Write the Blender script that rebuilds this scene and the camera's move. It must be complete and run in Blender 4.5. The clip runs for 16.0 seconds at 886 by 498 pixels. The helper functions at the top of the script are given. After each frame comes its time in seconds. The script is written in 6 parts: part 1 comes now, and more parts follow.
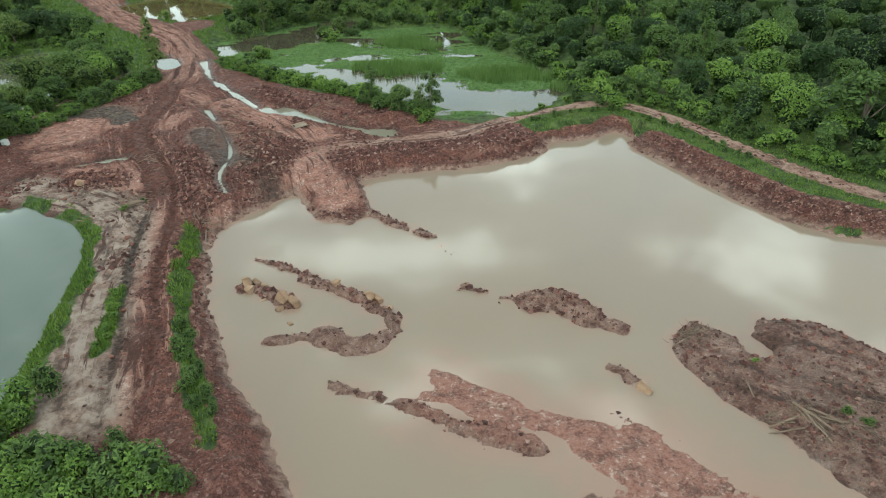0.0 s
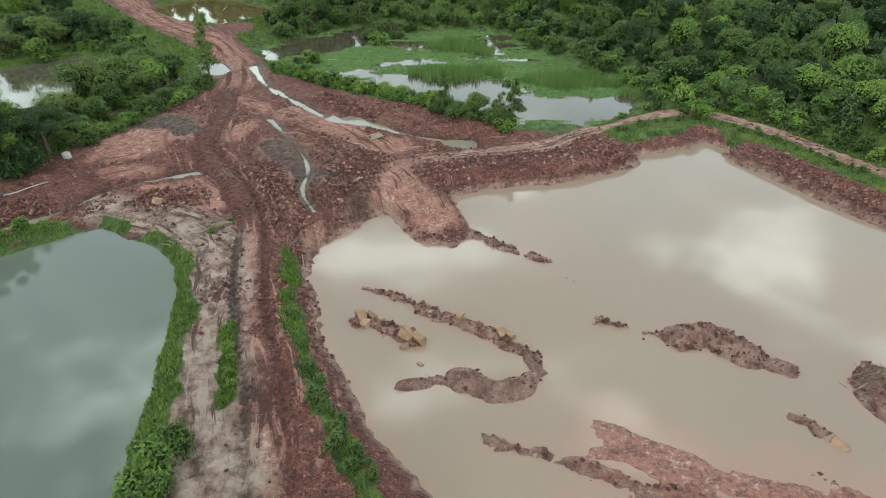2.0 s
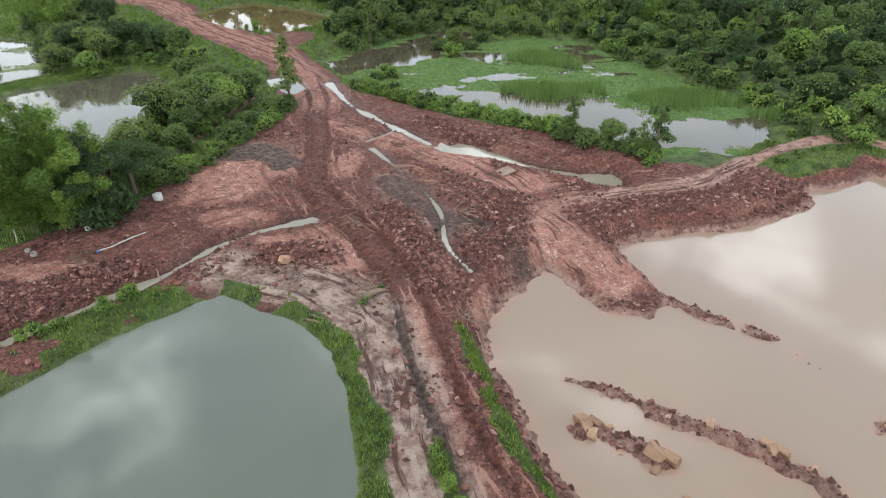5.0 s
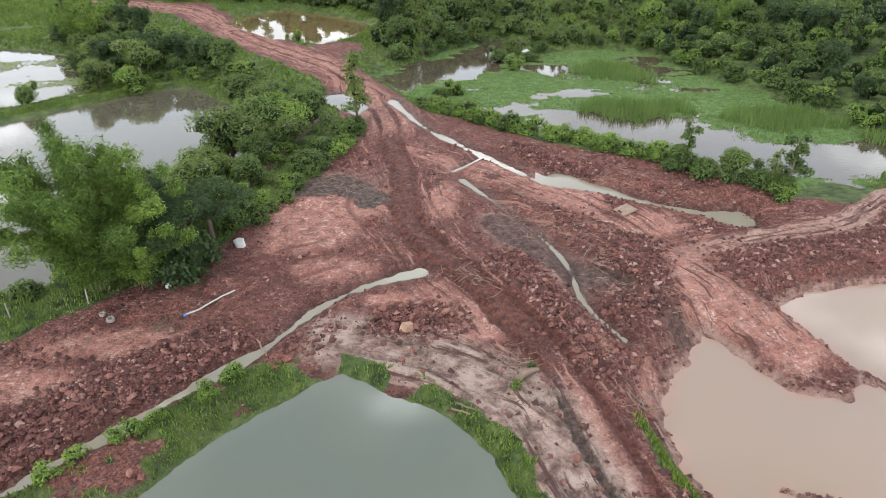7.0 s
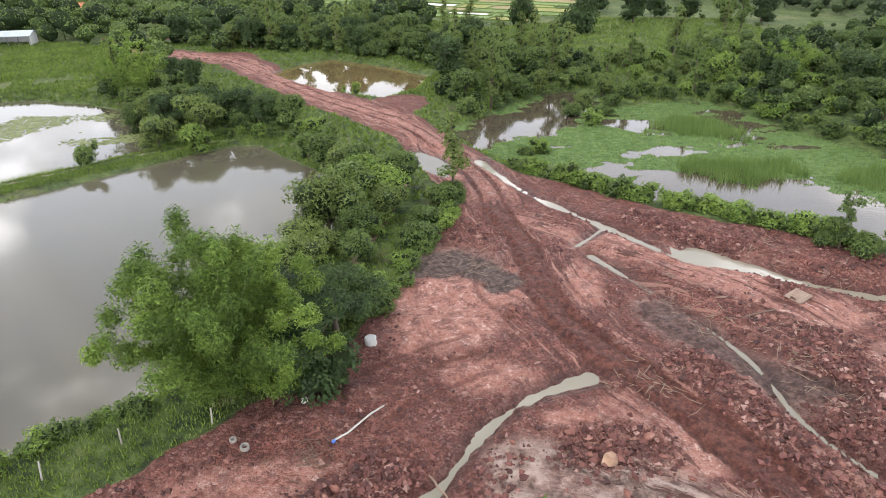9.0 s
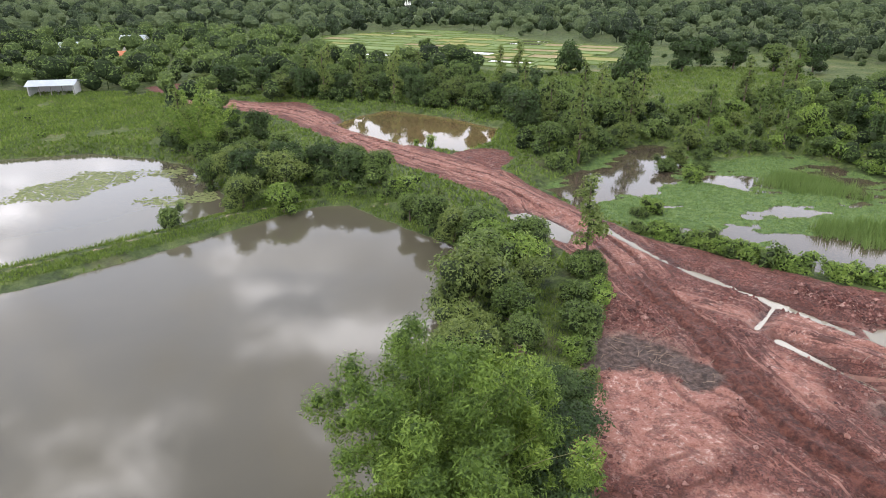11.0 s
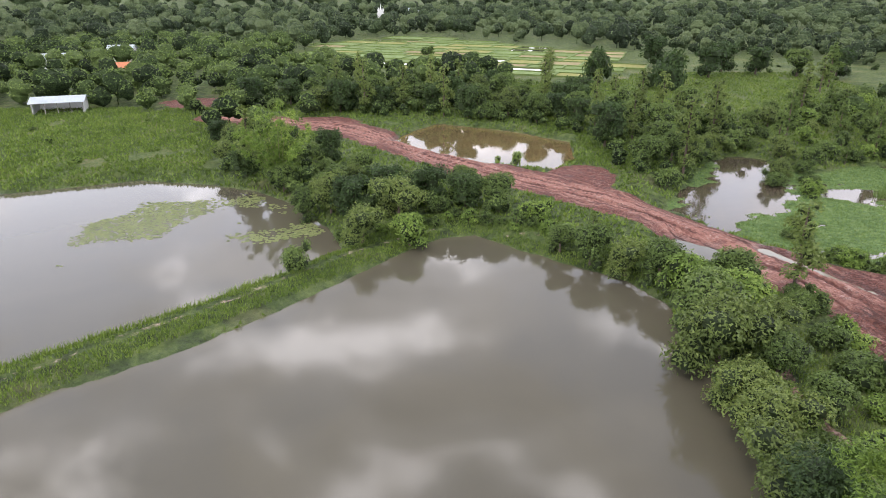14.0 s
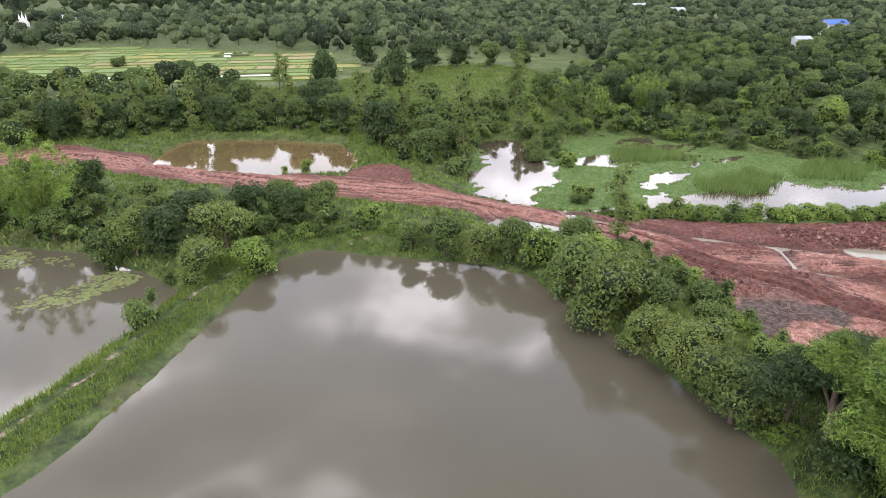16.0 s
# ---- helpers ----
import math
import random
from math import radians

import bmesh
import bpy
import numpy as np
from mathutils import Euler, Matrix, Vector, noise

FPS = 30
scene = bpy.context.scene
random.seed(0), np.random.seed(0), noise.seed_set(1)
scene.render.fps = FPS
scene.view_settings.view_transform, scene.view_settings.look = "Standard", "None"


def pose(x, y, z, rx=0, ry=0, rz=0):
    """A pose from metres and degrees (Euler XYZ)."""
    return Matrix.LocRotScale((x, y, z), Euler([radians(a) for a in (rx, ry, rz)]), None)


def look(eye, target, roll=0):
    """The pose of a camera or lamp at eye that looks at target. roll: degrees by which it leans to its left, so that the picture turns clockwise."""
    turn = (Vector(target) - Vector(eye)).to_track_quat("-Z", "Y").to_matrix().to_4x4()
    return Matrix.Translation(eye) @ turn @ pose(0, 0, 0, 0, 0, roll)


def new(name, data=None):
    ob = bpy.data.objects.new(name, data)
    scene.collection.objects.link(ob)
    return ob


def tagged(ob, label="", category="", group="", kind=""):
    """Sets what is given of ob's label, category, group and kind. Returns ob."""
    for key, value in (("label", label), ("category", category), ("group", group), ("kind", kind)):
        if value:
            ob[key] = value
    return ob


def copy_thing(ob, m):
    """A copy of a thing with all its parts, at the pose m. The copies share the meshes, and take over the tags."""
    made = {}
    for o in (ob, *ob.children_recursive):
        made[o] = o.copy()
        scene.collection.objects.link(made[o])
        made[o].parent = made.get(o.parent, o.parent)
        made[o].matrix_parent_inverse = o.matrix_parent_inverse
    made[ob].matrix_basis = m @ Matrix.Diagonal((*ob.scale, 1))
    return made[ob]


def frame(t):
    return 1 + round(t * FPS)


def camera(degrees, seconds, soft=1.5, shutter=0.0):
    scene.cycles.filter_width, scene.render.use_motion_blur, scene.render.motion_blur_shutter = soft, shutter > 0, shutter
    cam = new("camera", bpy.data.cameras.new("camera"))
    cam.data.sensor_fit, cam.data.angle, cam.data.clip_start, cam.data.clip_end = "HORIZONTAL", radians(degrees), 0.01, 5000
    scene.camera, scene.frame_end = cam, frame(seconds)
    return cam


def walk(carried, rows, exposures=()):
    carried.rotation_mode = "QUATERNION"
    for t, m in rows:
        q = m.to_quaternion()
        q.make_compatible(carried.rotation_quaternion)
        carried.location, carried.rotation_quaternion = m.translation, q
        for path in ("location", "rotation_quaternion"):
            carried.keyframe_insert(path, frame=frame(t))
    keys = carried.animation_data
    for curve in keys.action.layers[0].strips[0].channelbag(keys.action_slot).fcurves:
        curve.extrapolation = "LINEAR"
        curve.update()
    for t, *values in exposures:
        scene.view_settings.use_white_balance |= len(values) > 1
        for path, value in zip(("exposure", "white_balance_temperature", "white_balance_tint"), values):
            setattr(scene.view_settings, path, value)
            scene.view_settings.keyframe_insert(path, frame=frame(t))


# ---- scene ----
cam = camera(68.6, 16.0, 0.9)
METRES, EYE, TILT, LEAN, TURN = 120.0, 31.2, 0.69, 2.29, 0.0
ROWS = [
    (0.0, 0.0, 0.0, 0.0, 1.29, -30.79, -2.16),
    (0.5, -0.0225, 0.0088, -0.0019, 1.28, -30.8, -2.15),
    (1.0, -0.0451, 0.0191, -0.0037, 1.28, -30.81, -2.17),
    (1.5, -0.0675, 0.0309, -0.0055, 1.25, -30.84, -2.19),
    (2.0, -0.0895, 0.0439, -0.0075, 1.23, -30.83, -2.19),
    (2.5, -0.1115, 0.058, -0.0094, 1.21, -30.84, -2.2),
    (3.0, -0.1335, 0.0731, -0.011, 1.18, -30.86, -2.2),
    (3.5, -0.1556, 0.0894, -0.0127, 1.16, -30.88, -2.22),
    (4.0, -0.1769, 0.1058, -0.0143, 1.13, -30.89, -2.21),
    (6.5, -0.2868, 0.1985, -0.0199, 1.1, -30.92, -2.11),
    (7.0, -0.3101, 0.2174, -0.0209, 1.1, -30.9, -2.1),
    (7.5, -0.3343, 0.2359, -0.0221, 1.09, -30.89, -2.11),
    (8.0, -0.3596, 0.2539, -0.023, 1.07, -30.35, -2.08),
    (8.5, -0.3864, 0.2715, -0.0242, 1.06, -28.97, -2.09),
    (9.0, -0.4148, 0.289, -0.0253, 1.04, -27.47, -2.09),
    (9.5, -0.4447, 0.3063, -0.0263, 1.01, -26.06, -2.11),
    (12.0, -0.6008, 0.385, -0.0342, 0.82, -23.48, -2.19),
    (12.5, -0.633, 0.3994, -0.0358, 0.65, -23.45, -2.17),
    (13.0, -0.6658, 0.4129, -0.0373, 0.16, -23.44, -2.19),
    (13.5, -0.6988, 0.426, -0.0388, -0.51, -23.38, -2.19),
    (14.0, -0.7315, 0.4384, -0.0402, -3.74, -23.22, -2.22),
    (14.5, -0.7644, 0.4506, -0.0415, -9.85, -22.94, -2.25),
    (15.0, -0.7977, 0.4627, -0.0429, -16.62, -22.63, -2.26),
    (15.5, -0.8306, 0.4755, -0.044, -24.01, -22.3, -2.23),
    (16.0, -0.8624, 0.4894, -0.0454, -31.7, -21.98, -2.15),
]
walk(cam, [(t, pose(0, 0, EYE, TILT, LEAN, TURN) @ pose(METRES * x, METRES * y, METRES * z, 90 + pitch, roll, yaw)) for t, x, y, z, yaw, pitch, roll in ROWS],
     exposures=[(0.0, -0.88, 6220, -13), (3.0, -0.76, 6280, -2), (7.0, -0.44, 6380, 9), (9.0, -0.3, 6500, 13), (12.5, -0.46, 6450, 17), (16.0, -0.26, 6480, 18)])

# ---- sky and sun: a bright day under broken cloud ----
SUN_EL, SUN_AZ = radians(58), radians(215)
world = bpy.data.worlds.new("sky")
scene.world = world
world.use_nodes = True
wt = world.node_tree
wt.nodes.clear()


def wn(kind, **kw):
    n = wt.nodes.new(kind)
    for k, v in kw.items():
        n.inputs[k].default_value = v
    return n


sky = wn("ShaderNodeTexSky")
sky.sky_type, sky.sun_disc, sky.sun_elevation, sky.sun_rotation = "NISHITA", False, SUN_EL, SUN_AZ
sky_dim = wt.nodes.new("ShaderNodeMix")
sky_dim.data_type, sky_dim.blend_type = "RGBA", "MULTIPLY"
sky_dim.inputs["Factor"].default_value = 1.0
sky_dim.inputs["B"].default_value = (0.27, 0.27, 0.27, 1)
wt.links.new(sky.outputs["Color"], sky_dim.inputs["A"])
coord = wn("ShaderNodeTexCoord")
sep = wn("ShaderNodeSeparateXYZ")
wt.links.new(coord.outputs["Generated"], sep.inputs[0])
zup = wt.nodes.new("ShaderNodeMath")
zup.operation, zup.inputs[1].default_value = "ADD", 0.18
wt.links.new(sep.outputs["Z"], zup.inputs[0])
zmax = wt.nodes.new("ShaderNodeMath")
zmax.operation, zmax.inputs[1].default_value = "MAXIMUM", 0.1
wt.links.new(zup.outputs[0], zmax.inputs[0])
dome = wt.nodes.new("ShaderNodeVectorMath")
dome.operation = "DIVIDE"
wt.links.new(coord.outputs["Generated"], dome.inputs[0])
comb = wn("ShaderNodeCombineXYZ")
for k in "XYZ":
    wt.links.new(zmax.outputs[0], comb.inputs[k])
wt.links.new(comb.outputs[0], dome.inputs[1])
cloud = wn("ShaderNodeTexNoise", Scale=2.3, Detail=7.0, Roughness=0.55, Distortion=0.35)
wt.links.new(dome.outputs[0], cloud.inputs["Vector"])
cover = wn("ShaderNodeValToRGB")
cover.color_ramp.elements[0].position, cover.color_ramp.elements[1].position = 0.42, 0.56
wt.links.new(cloud.outputs["Fac"], cover.inputs[0])
body = wn("ShaderNodeTexNoise", Scale=2.6, Detail=5.0, Roughness=0.5)
wt.links.new(dome.outputs[0], body.inputs["Vector"])
tone = wn("ShaderNodeValToRGB")
tone.color_ramp.elements.new(0.53)
for el, pos, col in zip(tone.color_ramp.elements, (0.4, 0.52, 0.63), ((0.26, 0.28, 0.33, 1), (1.5, 1.52, 1.58, 1), (7.8, 7.8, 7.8, 1))):
    el.position, el.color = pos, col
wt.links.new(body.outputs["Fac"], tone.inputs[0])
blend = wt.nodes.new("ShaderNodeMix")
blend.data_type = "RGBA"
wt.links.new(cover.outputs["Color"], blend.inputs["Factor"])
wt.links.new(sky_dim.outputs["Result"], blend.inputs["A"])
wt.links.new(tone.outputs["Color"], blend.inputs["B"])
low = wt.nodes.new("ShaderNodeMath")
low.operation, low.inputs[0].default_value, low.use_clamp = "SUBTRACT", 1.0, True
wt.links.new(sep.outputs["Z"], low.inputs[1])
haze = wt.nodes.new("ShaderNodeMath")
haze.operation, haze.inputs[1].default_value = "POWER", 1.9
wt.links.new(low.outputs[0], haze.inputs[0])
veil = wt.nodes.new("ShaderNodeMix")
veil.data_type = "RGBA"
veil.inputs["B"].default_value = (4.85, 5.0, 5.3, 1)
wt.links.new(haze.outputs[0], veil.inputs["Factor"])
wt.links.new(blend.outputs["Result"], veil.inputs["A"])
back = wn("ShaderNodeBackground", Strength=0.86)
wt.links.new(veil.outputs["Result"], back.inputs["Color"])
wout = wn("ShaderNodeOutputWorld")
wt.links.new(back.outputs[0], wout.inputs["Surface"])
sun_data = bpy.data.lights.new("sun", "SUN")
sun_data.energy, sun_data.angle, sun_data.color = 1.7, radians(12), (1.0, 0.94, 0.83)
sun = new("sun", sun_data)
sun.matrix_world = look((0, 0, 200), (-100 * math.sin(SUN_AZ) * math.cos(SUN_EL), -100 * math.cos(SUN_AZ) * math.cos(SUN_EL), 200 - 100 * math.sin(SUN_EL)))


# ---- materials ----
class Mat:
    """A small builder of node materials."""

    def __init__(self, name):
        self.m = bpy.data.materials.new(name)
        self.m.use_nodes = True
        self.t = self.m.node_tree
        self.b = self.t.nodes["Principled BSDF"]

    def n(self, kind, **kw):
        node = self.t.nodes.new(kind)
        for k, v in kw.items():
            node.inputs[k].default_value = v
        return node

    def link(self, a, b):
        self.t.links.new(a, b)

    def pos(self):
        return self.n("ShaderNodeNewGeometry").outputs["Position"]

    def noise(self, vec, scale, detail=4.0, rough=0.55, stretch=None, distort=0.0):
        if stretch:
            mp = self.n("ShaderNodeMapping")
            mp.inputs["Scale"].default_value = stretch
            self.link(vec, mp.inputs["Vector"])
            vec = mp.outputs[0]
        t = self.n("ShaderNodeTexNoise", Scale=scale, Detail=detail, Roughness=rough, Distortion=distort)
        self.link(vec, t.inputs["Vector"])
        return t.outputs["Fac"]

    def ramp(self, fac, stops):
        r = self.n("ShaderNodeValToRGB")
        e = r.color_ramp.elements
        while len(e) < len(stops):
            e.new(0.5)
        for el, (p, c) in zip(e, stops):
            el.position = p
            el.color = (*c, 1) if isinstance(c, tuple) else (c, c, c, 1)
        self.link(fac, r.inputs[0])
        return r.outputs["Color"]

    def mix(self, fac, a, b, how="MIX"):
        x = self.n("ShaderNodeMix")
        x.data_type, x.blend_type = "RGBA", how
        for key, v in (("Factor", fac), ("A", a), ("B", b)):
            if isinstance(v, (int, float)):
                x.inputs[key].default_value = v if key == "Factor" else (v, v, v, 1)
            elif isinstance(v, tuple):
                x.inputs[key].default_value = (*v, 1)
            else:
                self.link(v, x.inputs[key])
        return x.outputs["Result"]

    def math(self, how, a, b=0.0, clamp=False):
        x = self.n("ShaderNodeMath")
        x.operation, x.use_clamp = how, clamp
        for i, v in enumerate((a, b)):
            if isinstance(v, (int, float)):
                x.inputs[i].default_value = v
            else:
                self.link(v, x.inputs[i])
        return x.outputs[0]

    def attr(self, name):
        a = self.n("ShaderNodeAttribute")
        a.attribute_name = name
        return a

    def bump(self, height, strength=0.5, dist=0.05):
        b = self.n("ShaderNodeBump", Strength=strength, Distance=dist)
        self.link(height, b.inputs["Height"])
        self.link(b.outputs[0], self.b.inputs["Normal"])

    def set(self, key, v):
        if isinstance(v, (int, float)):
            self.b.inputs[key].default_value = v
        elif isinstance(v, tuple):
            self.b.inputs[key].default_value = (*v, 1)
        else:
            self.link(v, self.b.inputs[key])
        return self


def mat_ground():
    """Red laterite soil, pale dried mud, grey road mud, rubble and grassy soil, mixed by the masks of the ground mesh."""
    k = Mat("ground")
    p = k.pos()
    m1, m2 = k.attr("soil"), k.attr("cover")
    s1 = k.n("ShaderNodeSeparateColor")
    k.link(m1.outputs["Color"], s1.inputs[0])
    s2 = k.n("ShaderNodeSeparateColor")
    k.link(m2.outputs["Color"], s2.inputs[0])
    dirt, pale, grey, rut = s1.outputs[0], s1.outputs[1], s1.outputs[2], m1.outputs["Alpha"]
    rubble, mat_green, field, wet = s2.outputs[0], s2.outputs[1], s2.outputs[2], m2.outputs["Alpha"]
    big, mid, fine = k.noise(p, 0.16, 5), k.noise(p, 0.9, 6, 0.65), k.noise(p, 6.0, 5, 0.7)
    warp = k.n("ShaderNodeVectorMath")
    warp.operation = "MULTIPLY_ADD"
    k.link(k.n("ShaderNodeTexNoise", Scale=3.0, Detail=3.0).outputs["Color"], warp.inputs[0])
    warp.inputs[1].default_value = (0.25, 0.25, 0.25)
    k.link(p, warp.inputs[2])
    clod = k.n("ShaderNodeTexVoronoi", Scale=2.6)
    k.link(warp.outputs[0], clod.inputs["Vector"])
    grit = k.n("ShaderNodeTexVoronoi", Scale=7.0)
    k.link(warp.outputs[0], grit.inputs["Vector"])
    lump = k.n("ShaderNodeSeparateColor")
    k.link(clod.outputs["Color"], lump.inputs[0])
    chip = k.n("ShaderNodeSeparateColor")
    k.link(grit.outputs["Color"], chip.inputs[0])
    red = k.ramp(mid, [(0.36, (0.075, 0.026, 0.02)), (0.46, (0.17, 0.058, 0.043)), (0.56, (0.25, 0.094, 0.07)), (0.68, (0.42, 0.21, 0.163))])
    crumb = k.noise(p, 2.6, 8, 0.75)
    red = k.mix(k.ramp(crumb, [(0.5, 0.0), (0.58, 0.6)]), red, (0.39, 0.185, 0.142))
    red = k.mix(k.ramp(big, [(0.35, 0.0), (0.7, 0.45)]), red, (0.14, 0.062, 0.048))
    # Near-black specks in the fine hollows: shade between crumbs painted into the soil.
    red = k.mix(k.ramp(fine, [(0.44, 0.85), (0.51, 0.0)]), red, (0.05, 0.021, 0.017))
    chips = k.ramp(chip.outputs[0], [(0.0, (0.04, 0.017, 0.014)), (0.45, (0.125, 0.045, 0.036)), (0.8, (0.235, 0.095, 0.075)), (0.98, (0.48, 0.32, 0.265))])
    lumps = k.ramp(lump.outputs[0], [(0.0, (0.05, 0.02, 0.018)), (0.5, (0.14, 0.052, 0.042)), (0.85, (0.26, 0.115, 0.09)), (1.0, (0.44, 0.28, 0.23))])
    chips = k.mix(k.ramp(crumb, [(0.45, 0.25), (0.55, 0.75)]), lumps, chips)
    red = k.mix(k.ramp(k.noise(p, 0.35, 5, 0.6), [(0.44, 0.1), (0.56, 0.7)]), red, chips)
    flake = k.math("ADD", k.math("MULTIPLY", crumb, 0.7), k.math("MULTIPLY", k.noise(p, 0.8, 6, 0.6), 0.3))
    pinkc = k.ramp(flake, [(0.4, (0.27, 0.108, 0.08)), (0.47, (0.4, 0.19, 0.146)), (0.55, (0.46, 0.24, 0.188)), (0.585, (0.64, 0.45, 0.38))])
    palefac = k.math("MULTIPLY", pale, k.ramp(k.math("ADD", k.math("MULTIPLY", mid, 0.6), k.math("MULTIPLY", fine, 0.4)), [(0.43, 0.35), (0.5, 1.0)]), True)
    col = k.mix(palefac, red, pinkc)
    greyc = k.ramp(mid, [(0.37, (0.12, 0.085, 0.068)), (0.46, (0.32, 0.225, 0.18)), (0.6, (0.55, 0.44, 0.37))])
    col = k.mix(k.math("MULTIPLY", grey, k.ramp(big, [(0.3, 0.5), (0.6, 0.95)]), True), col, greyc)
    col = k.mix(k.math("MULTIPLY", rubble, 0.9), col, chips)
    way = k.attr("way").outputs["Vector"]
    st = k.noise(way, 1.0, 5, 0.62)
    wf = k.n("ShaderNodeSeparateXYZ")
    k.link(way, wf.inputs[0])
    col = k.mix(k.math("MULTIPLY", wf.outputs[2], k.ramp(st, [(0.39, 0.9), (0.45, 0.0)])), col, (0.085, 0.036, 0.028))
    col = k.mix(k.math("MULTIPLY", wf.outputs[2], k.ramp(st, [(0.56, 0.0), (0.62, 0.8)])), col, k.mix(grey, (0.45, 0.245, 0.188), (0.44, 0.36, 0.305)))
    turned = k.noise(p, 2.2, 6, 0.7)
    dark_rut = k.ramp(turned, [(0.38, (0.055, 0.019, 0.014)), (0.5, (0.125, 0.043, 0.03)), (0.64, (0.21, 0.082, 0.058))])
    humus = k.ramp(turned, [(0.38, (0.035, 0.026, 0.022)), (0.5, (0.095, 0.07, 0.058)), (0.64, (0.2, 0.15, 0.125))])
    col = k.mix(k.ramp(k.math("ADD", rut, k.math("MULTIPLY", k.math("SUBTRACT", crumb, 0.5), 0.9)), [(0.3, 0.0), (0.55, 0.95)]), col, k.mix(grey, dark_rut, humus))
    col = k.mix(k.math("MULTIPLY", wet, 0.6), col, k.mix(1.0, col, (0.42, 0.4, 0.38), "MULTIPLY"))
    green = k.ramp(k.noise(p, 0.7, 6, 0.7), [(0.36, (0.026, 0.042, 0.012)), (0.5, (0.068, 0.105, 0.026)), (0.66, (0.145, 0.185, 0.055))])
    green = k.mix(k.ramp(big, [(0.55, 0.0), (0.75, 0.5)]), green, (0.16, 0.13, 0.075))
    marsh = k.ramp(k.noise(p, 1.3, 6, 0.75), [(0.36, (0.05, 0.1, 0.024)), (0.5, (0.105, 0.185, 0.05)), (0.64, (0.19, 0.27, 0.09))])
    green = k.mix(mat_green, green, marsh)
    tuft = k.math("ADD", k.math("MULTIPLY", k.noise(p, 0.12, 5, 0.6), 0.45), k.math("MULTIPLY", k.noise(p, 1.7, 6, 0.75), 0.55))
    meadow = k.ramp(tuft, [(0.38, (0.03, 0.052, 0.012)), (0.47, (0.062, 0.098, 0.02)), (0.55, (0.105, 0.138, 0.032)), (0.64, (0.19, 0.165, 0.085))])
    green = k.mix(field, green, meadow)
    edge = k.ramp(k.math("ADD", dirt, k.math("MULTIPLY", k.math("SUBTRACT", mid, 0.5), 0.9)), [(0.42, 0.0), (0.58, 1.0)])
    k.set("Base Color", k.mix(edge, green, col))
    k.set("Roughness", k.ramp(k.math("ADD", k.math("MULTIPLY", wet, 0.6), k.math("MULTIPLY", k.math("SUBTRACT", 0.55, mid), 1.2)), [(0.0, 0.9), (0.5, 0.42)]))
    k.set("Specular IOR Level", 0.35)
    hgt = k.math("ADD", k.math("MULTIPLY", mid, 1.4), k.math("ADD", k.math("MULTIPLY", fine, 0.6), k.math("MULTIPLY", k.math("ADD", k.math("MULTIPLY", clod.outputs["Distance"], -0.9), k.math("MULTIPLY", grit.outputs["Distance"], -0.4)), k.math("MULTIPLY", dirt, k.math("ADD", 0.35, rubble)))))
    k.bump(hgt, 1.0, 0.34)
    return k.m


def mat_water(name, deep, mud, ripple=0.02, rough=0.03, bed=None):
    k = Mat(name)
    p = k.pos()
    silt = k.attr("silt").outputs["Fac"]
    drift = k.noise(p, 0.06, 4, 0.5, distort=0.8)
    base = k.mix(k.ramp(drift, [(0.35, 0.0), (0.68, 0.55)]), deep, mud)
    k.set("Base Color", k.mix(silt, base, bed or mud))
    k.set("Roughness", rough).set("IOR", 1.333).set("Specular IOR Level", 1.0)
    k.bump(k.math("ADD", k.noise(p, 1.5, 3, 0.5, stretch=(1.0, 2.0, 1.0)), k.math("MULTIPLY", k.noise(p, 7.0, 2), 0.25)), ripple, 0.05)
    return k.m


def mat_leaf(name, dark, mid, light, gloss=0.45):
    """Foliage: each leaf clump and each plant varies in colour; thin enough to let light through."""
    k = Mat(name)
    g = k.n("ShaderNodeNewGeometry")
    info = k.n("ShaderNodeObjectInfo")
    tint = k.attr("tint").outputs["Fac"]
    r = k.math("ADD", k.math("MULTIPLY", g.outputs["Random Per Island"], 0.45),
               k.math("ADD", k.math("MULTIPLY", info.outputs["Random"], 0.28), k.math("MULTIPLY", tint, 0.35)))
    col = k.ramp(r, [(0.1, dark), (0.5, mid), (0.95, light)])
    k.set("Base Color", col).set("Roughness", gloss + 0.15).set("Specular IOR Level", 0.3)
    tr = k.n("ShaderNodeBsdfTranslucent")
    k.link(k.mix(1.0, col, (1.0, 1.0, 0.55), "MULTIPLY"), tr.inputs["Color"])
    mx = k.n("ShaderNodeMixShader", Fac=0.28)
    k.link(k.b.outputs[0], mx.inputs[1])
    k.link(tr.outputs[0], mx.inputs[2])
    k.link(mx.outputs[0], k.t.nodes["Material Output"].inputs["Surface"])
    return k.m


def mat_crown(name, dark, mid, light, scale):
    """The closed body of a far crown: leaf masses told apart by broken colour and relief; dark tones in the hollows put
    shade into the colour.
    """
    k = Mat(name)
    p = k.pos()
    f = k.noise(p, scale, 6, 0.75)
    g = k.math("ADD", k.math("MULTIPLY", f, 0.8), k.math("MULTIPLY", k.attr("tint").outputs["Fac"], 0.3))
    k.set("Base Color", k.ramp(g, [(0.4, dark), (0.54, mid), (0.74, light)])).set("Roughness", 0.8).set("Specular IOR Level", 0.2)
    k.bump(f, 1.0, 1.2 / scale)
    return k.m


